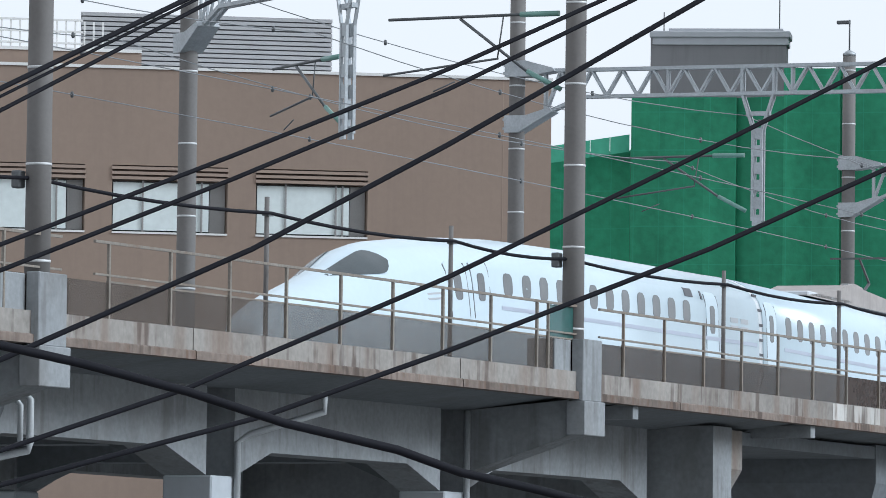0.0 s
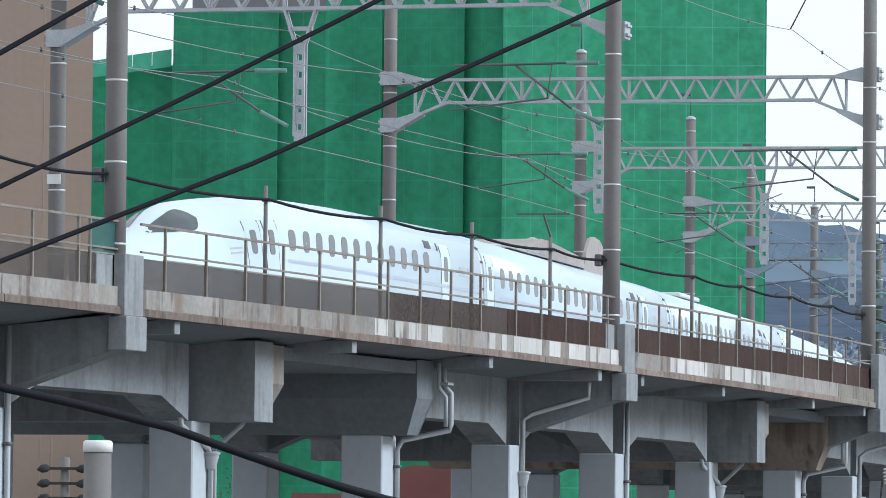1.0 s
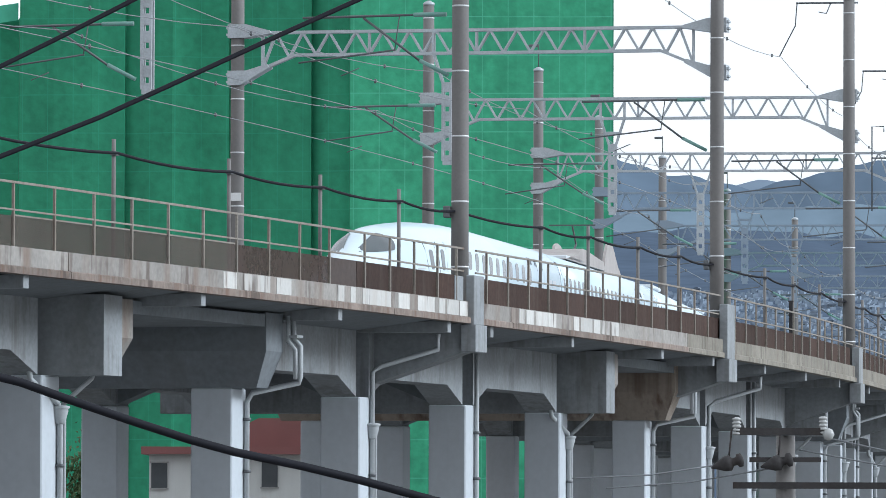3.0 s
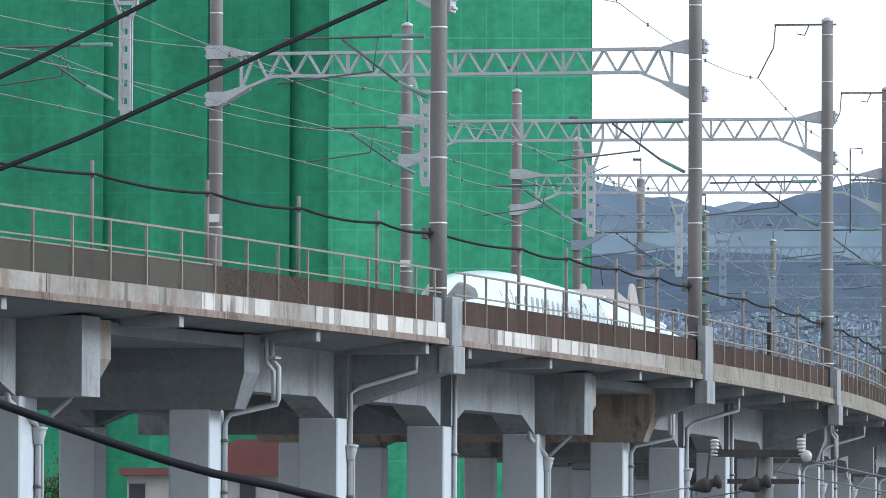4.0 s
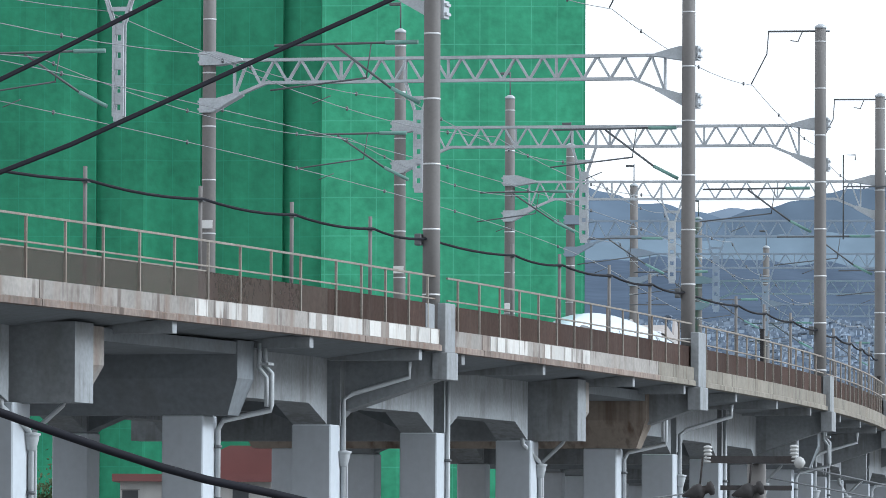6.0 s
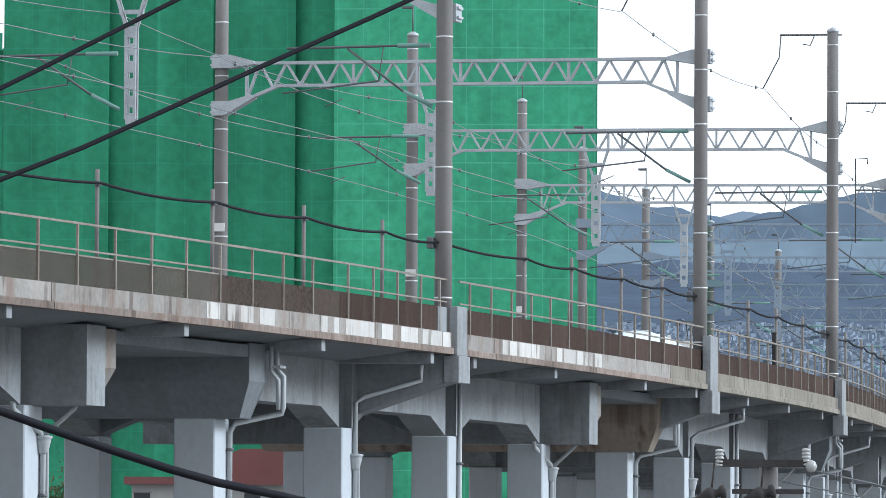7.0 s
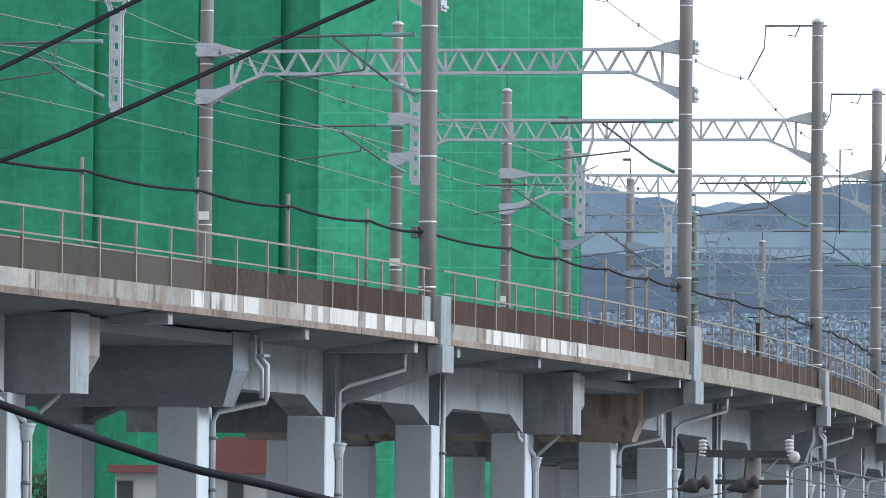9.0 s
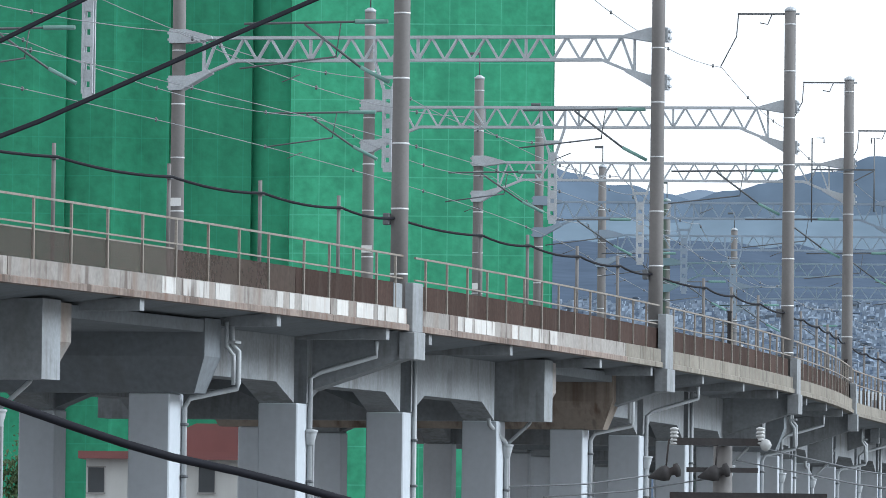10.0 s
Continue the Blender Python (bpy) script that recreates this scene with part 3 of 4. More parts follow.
def truss(L, drop_at, n=32, STEEL=STEEL):
    """A lattice gantry beam of length L, a box of two lattice faces, with plated ends and one drop post."""
    gt = thing("portal_gantry", "galvanised steel lattice gantry spanning the tracks with a drop post", "gantry", None, "gantries")
    zt, zb = 0.0, -0.66

    def low(x):
        e = min(x, L - x)
        return zb if e > 1.7 else zb - 0.62 * (1.7 - e) / 1.5
    for y in (-0.08, 0.08):
        bm = bmesh.new()
        bar(bm, (0.15, y, zt), (L - 0.15, y, zt), 0.085)
        part("top_chord", bm, STEEL, gt)
        bm = bmesh.new()
        bar(bm, (1.7, y, zb), (L - 1.7, y, zb), 0.085)
        bar(bm, (1.7, y, zb), (0.2, y, zb - 0.62), 0.085)
        bar(bm, (L - 1.7, y, zb), (L - 0.2, y, zb - 0.62), 0.085)
        part("bottom_chord", bm, STEEL, gt)
        for i in range(n):
            a, b = 0.75 + (L - 1.5) * i / n, 0.75 + (L - 1.5) * (i + 1) / n
            bm = bmesh.new()
            bar(bm, (a, y, zt if i % 2 else low(a)), (b, y, low(b) if i % 2 else zt), 0.05)
            part("brace", bm, STEEL, gt)
        for i in (0, 8, 16, 24, n):
            a = 0.75 + (L - 1.5) * i / n
            part("upright", bar(bmesh.new(), (a, y, zt), (a, y, low(a)), 0.05), STEEL, gt)
    for i in range(0, n + 1, 2):
        a = 0.75 + (L - 1.5) * i / n
        bm = bmesh.new()
        bar(bm, (a, -0.08, low(a)), (a, 0.08, low(a)), 0.05)
        bar(bm, (min(a + 0.5, L - 0.3), -0.08, zt), (a, 0.08, zt), 0.045)
        part("cross_tie", bm, STEEL, gt)
    for x, sg in ((0.0, 1), (L, -1)):
        for outline in ([(-0.24, -0.15), (0.3, -0.15), (1.05, -0.03), (1.0, 0.05), (0.3, 0.24), (-0.24, 0.24)], [(-0.24, -1.52), (0.12, -1.52), (1.0, -1.02), (0.92, -0.92), (0.3, -1.1), (-0.24, -1.1)]):
            bm = bmesh.new()
            prism(bm, [(x + sg * px, pz) for px, pz in outline], -0.26, 0.26)
            for pz in (outline[0][1] + 0.1, outline[-1][1] - 0.1):
                box(bm, min(x - sg * 0.24, x - sg * 0.3), max(x - sg * 0.24, x - sg * 0.3), -0.2, 0.2, pz - 0.03, pz + 0.03)
            part("bracket", bm, STEEL, gt)
    x = drop_at
    bm = bmesh.new()
    for y in (-0.09, 0.09):
        for sg in (-1, 1):
            bar(bm, (x + sg * 0.4, y, zb), (x + sg * 0.11, y, -1.55), 0.06)
            bar(bm, (x + sg * 0.4, y, zt), (x + sg * 0.4, y, zb), 0.06)
            bar(bm, (x + sg * 0.11, y, -1.5), (x + sg * 0.11, y, -3.75), 0.065)
        for k in range(6):
            z = -1.5 - k * 0.42
            box(bm, x - 0.11, x + 0.11, y - 0.02, y + 0.02, z - 0.27, z)
    box(bm, x - 0.3, x + 0.3, -0.07, 0.07, -1.2, -1.1)
    part("drop_post", bm, STEEL, gt)
    cantilever(gt, x - 0.2, -2.15, -3.5)
    return gt


def cantilever(parent, x, za, zb, reach=3.0):
    """Hinged bracket arm with green insulators: upper tube, strut, steady arm."""
    arm = part("cantilever", tubed([(x - 0.9, 0, za), (x - reach - 0.3, 0, za - 0.03)], 0.03, 8), DARK_STEEL, parent)
    part("insulator", tubed([(x - 0.15, 0, za), (x - 0.95, 0, za)], 0.055, 10), INSULATOR, arm)
    part("strut", tubed([(x - 0.75, 0, zb + 0.32), (x - 2.2, 0, za - 0.05)], 0.03, 8), DARK_STEEL, arm)
    part("insulator", tubed([(x - 0.1, 0, zb), (x - 0.8, 0, zb + 0.36)], 0.05, 10), INSULATOR, arm)
    part("steady_arm", tubed([(x - 1.4, 0, zb + 0.62), (x - reach - 0.4, 0, zb + 0.35)], 0.024, 6), DARK_STEEL, arm)
    part("hanger", tubed([(x - 1.3, 0, za), (x - 1.42, 0, zb + 0.62)], 0.015, 6), DARK_STEEL, arm)
    part("steady_arm", tubed([(x - 2.3, 0, zb + 0.2), (x - 2.75, 0, zb + 0.02)], 0.015, 6), DARK_STEEL, arm)
    return arm


GANTRY_Z = EYE + 14.33
gantry = None
POLE_H = 17.5 - 5.4 + 0.1
for key, s in STATIONS.items():
    pole("round grey concrete catenary pole with steel bands on a pedestal", s - 0.4, HALF, TOP - 0.1, POLE_H)
    top = thing("feeder_arm", "dark steel feeder arm with a hanging link on a pole", "bracket", on_line(s - 0.4, HALF, EYE + 17.42), "feeder arms")
    part("arm", tubed([(0.3, 0, 0), (-1.75, 0, 0)], 0.035, 6), DARK_STEEL, top)
    part("link", tubed([(-1.72, 0, 0), (-1.78, 0, -0.75), (-2.3, 0.0, -1.75)], 0.022, 6), DARK_STEEL, top)
    part("stay", tubed([(-0.6, 0, 0), (-0.75, 0, -0.35), (-1.0, 0, -0.3)], 0.02, 6), DARK_STEEL, top)
    if key in ("Z", "A"):
        continue
    lampost = thing("pole_lamp", "small dark lamp on a thin rod above a pole", "lamp", on_line(s, -HALF, TOP - 0.1 + POLE_H + 0.1), "pole lamps")
    part("rod", tubed([(0, 0, 0), (0, 0, 0.95)], 0.025, 6), DARK_STEEL, lampost)
    part("head", boxed(-0.38, 0.02, -0.05, 0.05, 0.82, 0.93, bevel=0.02), DARK_STEEL, lampost)
    pole("round grey concrete catenary pole with steel bands behind the tracks", s, -HALF, TOP - 0.1, POLE_H, tag=True)
    if gantry is None:
        gantry = truss(2 * HALF, 2 * HALF * 0.439)
        gantry.matrix_basis = on_line(s, -HALF, GANTRY_Z)
        first = gantry
    else:
        gantry = copy_thing(first, on_line(s, -HALF, GANTRY_Z)) if s < 100 else truss((at(s, HALF) - at(s, -HALF)).length, 2 * HALF * 0.439, 36, HAZED_STEEL)
        gantry.matrix_basis = on_line(s, -HALF, GANTRY_Z)
    arm = thing("pole_bracket_arm", "hinged steel bracket arm with green insulators on a pole", "bracket", on_line(s - 0.4, HALF, GANTRY_Z), "bracket arms")
    cantilever(arm, -0.2, -2.1, -3.55, 3.4)
# the skewed gantry next to the road crossing
fa, na = sight(-867, 0, 137.0), at(-32.8, HALF)
La = math.hypot(na.x - fa.x, na.y - fa.y)
ang = math.degrees(math.atan2(na.y - fa.y, na.x - fa.x))
sk = truss(La, La * 0.44)
sk.matrix_basis = pose(fa.x, fa.y, GANTRY_Z, 0, 0, ang)
pa = pole("round grey concrete catenary pole with steel bands behind the tracks", 0, 0, TOP - 0.1, 11.2)
pa.matrix_basis = pose(fa.x, fa.y, TOP - 0.1, 0, 0, -14)
arm = thing("pole_bracket_arm", "hinged steel bracket arm with green insulators on a pole", "bracket", on_line(-32.8, HALF, GANTRY_Z), "bracket arms")
cantilever(arm, -0.2, -2.1, -3.55, 3.4)

# overhead wires
for o, dz in ((TRACK, 5.05), (TRACK, 6.3), (TRACK + 4.3, 5.05), (TRACK + 4.3, 6.3), (-1.2, 7.4), (HALF - 2.3, 9.93)):
    bm = bmesh.new()
    pts, ks = [], sorted(STATIONS.values())
    for a, b in zip([-90.0] + ks, ks + [250.0]):
        for j in range(8):
            k = j / 8
            sag = 0.0 if dz < 5.5 else -0.45 * 4 * k * (1 - k) * min(1, (b - a) / 30)
            pts.append(at(a + (b - a) * k, o, RAIL_Z + dz + sag))
    tube(bm, pts, 0.011, 5)
    w = new("overhead_wire", mesh_of(bm, "overhead_wire", WIRE))
    tagged(w, "thin overhead wire strung along the track", "wire", "overhead wires")
    for j in range(3, len(pts) - 2, 3):
        q = pts[j] + 0.3 * (pts[j + 1] - pts[j])
        part("clip", lathe(bmesh.new(), [(0.012, -0.06), (0.034, -0.04), (0.034, 0.04), (0.012, 0.06)], 6), DARK_STEEL, w, m=Matrix.Translation(q))

# the cable run on thin posts behind the railing
POSTS = [-66.0, -59.5, -45.6, -38.1, -24.5, -17.5, -11.2, -5.1, 8.1, 13.4, 19.6, 25.3, 40.2, 46.3, 53.0, 67.0, 74.0, 80.0, 86.0, 99.0, 106.0, 113.0, 128.0, 135.0, 142.0]
for s in POSTS:
    cp = thing("cable_post", "thin grey steel post carrying a cable behind the railing", "post", on_line(s, 6.9, TOP - 0.12), "cable posts")
    part("shaft", tubed([(0, 0, 0), (0, 0, 2.55)], 0.045, 8), POLE, cp)
    part("clamp", boxed(-0.04, 0.08, -0.1, 0.1, 2.22, 2.3), DARK_STEEL, cp)
marks = sorted(POSTS + [s - 0.4 for s in STATIONS.values() if s < 140])
pts = []
for a, b in zip(marks, marks[1:]):
    for j in range(6):
        k = j / 6
        pts.append(at(a + (b - a) * k, 6.97, TOP + 2.15 - 0.09 * 4 * k * (1 - k)))
tagged(new("trackside_cable", mesh_of(tubed(pts, 0.032, 8), "trackside_cable", CABLE)), "black cable bundle slung between thin posts along the railing", "cable")
for key in ("Z", "A", "B", "P1", "P2"):
    s = STATIONS[key] - 0.4
    cl = thing("pole_clamp", "dark cable clamp strapped round a pole", "clamp", on_line(s, HALF, TOP + 2.1), "pole clamps")
    part("hook", boxed(-0.34, -0.18, -0.3, -0.1, -0.12, 0.16, bevel=0.02), DARK_STEEL, cl)

# dark marker posts at the railing
for s, hgt in ((44.7, 1.62), (91.1, 1.5)):
    mk = thing("marker_post", "short black marker post standing at the railing", "post", on_line(s, 7.06, TOP - 0.05), "marker posts")
    part("shaft", boxed(-0.06, 0.06, -0.06, 0.06, 0, hgt, bevel=0.01), POLE_ARM, mk)
    part("cap", boxed(-0.075, 0.075, -0.075, 0.075, hgt, hgt + 0.05, bevel=0.01), POLE_ARM, mk)
# side frame with two upright rods, carried by the last pole of the curve
fr = thing("side_frame", "dark steel cross-bar with two upright hooked rods on a pole", "bracket", on_line(STATIONS["P3"] - 0.4, HALF, EYE + 14.1))
part("cross_bar", bar(bmesh.new(), (-1.4, -0.22, 0), (1.0, -0.22, 0), 0.06), DARK_STEEL, fr)
for x, z0, z1, hook in ((-1.38, -2.0, 1.2, 0.45), (0.98, -1.6, 1.2, -0.12)):
    part("rod", tubed([(x, -0.22, z0), (x, -0.22, z1), (x + hook, -0.22, z1), (x + hook, -0.22, z1 - 0.2)], 0.025, 6), DARK_STEEL, fr)
part("stay", bar(bmesh.new(), (0.95, -0.22, -0.05), (0.2, -0.22, -0.45), 0.04), DARK_STEEL, fr)

# stub ribs under the slab edge, and drain pipes down the outer faces of the columns
for s in (-30.0, -20.0, -10.7, -1.9, 2.0, 10.3, 21.4, 29.0, 38.2, 47.0, 56.0, 66.0, 75.0, 85.0):
    rib = part("rib", boxed(5.0, 7.22, -0.14, 0.14, -0.78, -0.52, bevel=0.01), CONCRETE, via, m=on_line(s, 0, TOP))


def drain(s, kind):
    d = thing("drain_pipe", "grey drain pipe with brackets on a column of the viaduct", "pipe", on_line(s, 5.1, 0), "drain pipes")
    z1 = COL_TOP
    if kind == 0:
        run = [(0, 0, 0), (0, 0, z1 - 0.3), (0.12, 0.02, z1 - 0.1), (1.14, 0.25, z1 + 0.13), (1.16, 0.25, z1 + 0.25), (1.16, 0.25, z1 + 0.95), (1.02, 0.2, z1 + 1.1), (1.02, 0.15, z1 + 1.6)]
        part("pipe", tubed([(1.12, 0.0, z1 + 0.2), (1.12, 0.0, z1 + 0.85), (0.98, -0.08, z1 + 1.05), (0.98, -0.1, z1 + 1.6)], 0.05, 8), PIPE, d)
        part("clip", boxed(0.95, 1.2, -0.12, 0.3, z1 + 1.12, z1 + 1.18), PIPE, d)
    elif kind == 1:
        run = [(0, 0, 0), (0, 0, z1 + 0.6), (0.2, 0.1, z1 + 0.75), (1.5, 0.4, z1 + 1.15), (1.5, 0.4, z1 + 1.5)]
    elif kind == 3:
        run = [(0, 0, 0), (0, 0, z1 - 0.75), (0, -0.15, z1 - 0.55), (-0.25, -1.05, z1 - 0.1), (-0.25, -1.1, z1 + 0.05), (-0.25, -1.1, z1 + 1.6)]
        part("pipe", tubed([(0.02, 0.05, z1 - 0.6), (0.55, 0.35, z1 - 0.05), (0.6, 0.4, z1 + 0.1)], 0.05, 8), PIPE, d)
    else:
        run = [(0, 0, 0), (0, 0, z1 + 1.55)]
    part("pipe", tubed(run, 0.062, 10), PIPE, d)
    if kind in (1, 3):
        part("hopper", lathe(bmesh.new(), [(0.09, z1 - 0.98), (0.11, z1 - 0.95), (0.17, z1 - 0.72), (0.17, z1 - 0.68), (0.2, z1 - 0.66), (0.2, z1 - 0.62), (0.1, z1 - 0.6)], 12), PIPE, d)
        part("pipe", tubed([(0.02, 0.17, 0), (0.02, 0.17, z1 - 0.8), (0.02, 0.05, z1 - 0.65)], 0.05, 8), PIPE, d)
    for z in np.arange(1.0, z1, 1.15):
        part("collar", lathe(bmesh.new(), [(0.08, z), (0.1, z + 0.01), (0.1, z + 0.06), (0.08, z + 0.07)], 10), DARK_STEEL, d)


for bi, b in enumerate(BLOCKS[1:6]):
    for i, c in enumerate(COLS):
        drain(b + c + 0.36, (0, 1, 2, 3)[i])

# ---- buildings ----
def facade_frame(a, b):
    """A local frame with x from a to b, y away from the eye."""
    d = Vector((b.x - a.x, b.y - a.y, 0))
    return pose(a.x, a.y, 0, 0, 0, math.degrees(math.atan2(d.y, d.x))), d.length


BR, BL = sight(-222, 0, 196.0), sight(-1400, 0, 190.0)
M, W = facade_frame(BL, BR)
roof_z = EYE + (951.8 + 75) * 196 / 11500
brown = thing("brown_building", "brown plastered office building with wide windows behind the viaduct", "building", M, kind="")
win_z0, win_z1 = sight(-900, 188, 193).z, sight(-900, 97, 193).z


def across(u, depth=193.0):
    p = sight(u, 0, depth)
    return (M.inverted() @ Vector((p.x, p.y, 0))).x


wins = [(across(a), across(b)) for a, b in ((-1290, -1058), (-1008, -794), (-741, -531))]
cuts = [0.0] + [x for w in wins for x in w] + [W]
for i in range(0, len(cuts), 2):
    part("wall", boxed(cuts[i], cuts[i + 1], 0, 0.4, 0, roof_z), BROWN, brown)
for a, b in wins:
    part("wall", boxed(a, b, 0.0, 0.4, 0, win_z0), BROWN, brown)
    part("wall", boxed(a, b, 0.0, 0.4, win_z1 + 0.45, roof_z), BROWN, brown)
    for k in range(3):
        part("lintel_rib", boxed(a - 0.02, b + 0.02, -0.05, 0.3, win_z1 + 0.02 + k * 0.15, win_z1 + 0.11 + k * 0.15), BROWN_TRIM, brown)
    w = part("window", boxed(a + 0.02, b - 0.02, 0.36, 0.40, win_z0 + 0.02, win_z1), GLASS, brown)
    part("blind", boxed(a + 0.05, b - 0.55, 0.12, 0.15, win_z0 + 0.05, win_z1 - 0.06), CURTAIN, w, "pale drawn blind")
    for k in (0.27, 0.72, 0.78):
        x = a + (b - a) * k
        part("mullion", boxed(x - 0.025, x + 0.025, 0.07, 0.12, win_z0, win_z1), FRAME, w)
    # plate for the brown reveal, coloured grey to show it in shade
    part("reveal", boxed(b - 0.5, b - 0.03, 0.3, 0.35, win_z0 + 0.03, win_z1 - 0.02), FRAME, w, "window reveal, its shade painted in as grey")
    part("sill", boxed(a, b, -0.04, 0.3, win_z0 - 0.06, win_z0), COPING, w)
part("wall", boxed(W - 0.4, W, 0.4, 14, 0, roof_z), BROWN, brown)
part("wall", boxed(0, W - 0.4, 13.6, 14, 0, roof_z), BROWN, brown)
part("roof", boxed(0.1, W - 0.4, 0.4, 13.6, roof_z - 0.5, roof_z - 0.2), COPING, brown)
part("coping", boxed(0, W + 0.03, -0.05, 0.45, roof_z, roof_z + 0.09), COPING, brown)
part("wall_joint", boxed(W - 1.15, W - 1.1, -0.006, 0.02, 0, roof_z), BROWN_TRIM, brown)
part("wall_joint", boxed(W - 1.5, W - 1.47, -0.006, 0.02, 0, roof_z), BROWN_TRIM, brown)
up = sight(-800, -145, 195).z
part("parapet", boxed(0, across(-950), 0.8, 1.1, roof_z - 0.2, roof_z + 0.55), BROWN, brown)
part("parapet_coping", boxed(0, across(-950), 0.75, 1.15, roof_z + 0.55, roof_z + 0.65), COPING, brown)
lv = thing("roof_louvre_screen", "grey horizontal louvre screen round plant on the roof", "screen", M)
a, b = across(-1047), across(-575)
part("backing", boxed(a, b, 2.6, 2.7, roof_z - 0.2, roof_z + 1.93), TOWER, lv)
for k in range(13):
    z = roof_z + 0.06 + k * 0.145
    part("louvre", boxed(a, b, 2.4, 2.6, z, z + 0.105), LOUVRE, lv)
part("base_beam", boxed(a, b, 2.2, 2.58, roof_z - 0.22, roof_z + 0.03), COPING, lv)
rr = thing("roof_railing", "white steel railing and plant on the roof", "railing", M)
for k in range(14):
    x = across(-1240) + k * 0.28
    part("baluster", boxed(x, x + 0.05, 1.3, 1.35, roof_z, roof_z + 1.5), COPING, rr)
for z in (0.8, 1.15, 1.5):
    part("rail", boxed(across(-1240), across(-1055), 1.28, 1.36, roof_z + z, roof_z + z + 0.06), COPING, rr)

# the tall block wrapped in green netting: sheets that turn in and out
nb = thing("netted_building", "tall building wrapped in green scaffold netting", "building")
D = 320.0
plan = [(-222, 4.2), (-150, 4.4), (-82, 3.8), (-80, 2.2), (-20, 1.9), (48, 1.8), (106, 2.0), (108, 2.4), (190, 1.4), (238, 2.2), (290, 2.1), (292, 2.5), (345, 1.7), (436, 1.4), (438, 1.9), (474, 1.1), (503, 0.9), (505, 0.3), (560, 0.15), (640, 0.0), (720, 0.2), (800, 0.15), (880, 0.25), (972, 0.0)]
for (u0, d0), (u1, d1) in zip(plan, plan[1:]):
    a, b = sight(u0, 0, D + d0), sight(u1, 0, D + d1)
    top = EYE + 46
    for limit, v in ((436, -112), (190, -60), (-80, 30)):
        if u1 <= limit + 2:
            top = sight(u1, v, D).z
    bm = bmesh.new()
    nx, nz = max(2, int((b - a).length / 0.9)), int(top / 1.2)
    rows = []
    for j in range(nz + 1):
        row = []
        for i in range(nx + 1):
            q = a.lerp(b, i / nx)
            edge = min(1, 3 * min(i, nx - i) / nx)
            puff = edge * (0.16 * noise.noise((q.x * 0.7, j * 0.35, d0)) + 0.07 * noise.noise((q.x * 2.1, j * 1.1, 3.0)))
            row.append(bm.verts.new((q.x, q.y + puff, top * j / nz)))
        rows.append(row)
    for r0, r1 in zip(rows, rows[1:]):
        for i in range(nx):
            bm.faces.new((r0[i], r0[i + 1], r1[i + 1], r1[i])).smooth = True
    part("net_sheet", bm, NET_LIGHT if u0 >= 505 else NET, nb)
a, b = sight(-80, 0, D), sight(972, 0, D)
part("core", boxed(sight(-218, 0, D + 6).x, sight(965, 0, D + 6).x, D + 6, D + 22, 0, sight(-150, 32, D).z), TOWER, nb)
part("core", boxed(sight(-70, 0, D + 6).x, sight(965, 0, D + 6).x, D + 6, D + 22, sight(-150, 32, D).z, EYE + 22), TOWER, nb)
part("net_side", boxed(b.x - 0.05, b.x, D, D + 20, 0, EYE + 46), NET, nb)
# pale netting tied to the open scaffold at the low end
for k in range(4):
    u0, u1 = -222 + k * 35, -222 + (k + 1) * 35 - 1
    bm = bmesh.new()
    prism(bm, [(sight(u, 0, D + 3).x, sight(u, v, D + 3).z) for u, v in ((u0, 62 - k * 5), (u1, 57 - k * 5), (u1, 27 - k * 5.2), (u0, 32 - k * 5.2))], D + 3.0, D + 3.04)
    part("scaffold_sheet", bm, NET_PALE, nb)
tw = thing("penthouse_tower", "grey panelled rooftop tower with a pale cornice", "building")
ta, tb, tz = sight(-47, 0, D + 8), sight(197, 0, D + 8), sight(60, -160, D + 8).z
part("wall", boxed(ta.x, tb.x - 0.1, D + 8, D + 10, 10, tz), TOWER, tw)
part("cornice", boxed(ta.x - 0.05, tb.x + 0.1, D + 7.8, D + 10.2, tz, tz + 0.35, bevel=0.05), TOWER_TOP, tw)
part("cornice", boxed(ta.x + 0.1, tb.x, D + 7.9, D + 10.1, tz - 0.35, tz), TOWER_TOP, tw)
part("parapet", boxed(ta.x + 0.9, tb.x - 0.3, D + 8.2, D + 9.8, tz + 0.35, tz + 0.5), TOWER_TOP, tw)

for x, y, hgt in ((tb.x - 0.5, D + 9, 3.2), (ta.x + 0.6, D + 9, 1.1)):
    part("lightning_rod", tubed([(x, y, tz + 0.3), (x, y, tz + 0.3 + hgt)], 0.03, 6), DARK_STEEL, tw)

# a low house seen between the columns
hs = thing("small_house", "small pale house with a red metal roof", "house", pose(0, 0, 0))
ha, hb = sight(152, 0, 260), sight(470, 0, 260)
hz = sight(150, 812, 260).z
part("wall", boxed(ha.x, hb.x, 260, 266, 0, hz), WHITE_WALL, hs)
part("eave", boxed(ha.x - 0.3, hb.x + 0.3, 259.5, 266.4, hz, hz + 0.3), RED_ROOF, hs)
ra, rb = sight(232, 0, 260).x, sight(345, 750, 260)
bm = bmesh.new()
prism(bm, [(ra, hz + 0.3), (hb.x + 0.3, hz + 0.3), (hb.x - 1.2, rb.z), (rb.x, rb.z)], 260.2, 265.8)
part("roof", bm, RED_ROOF, hs)
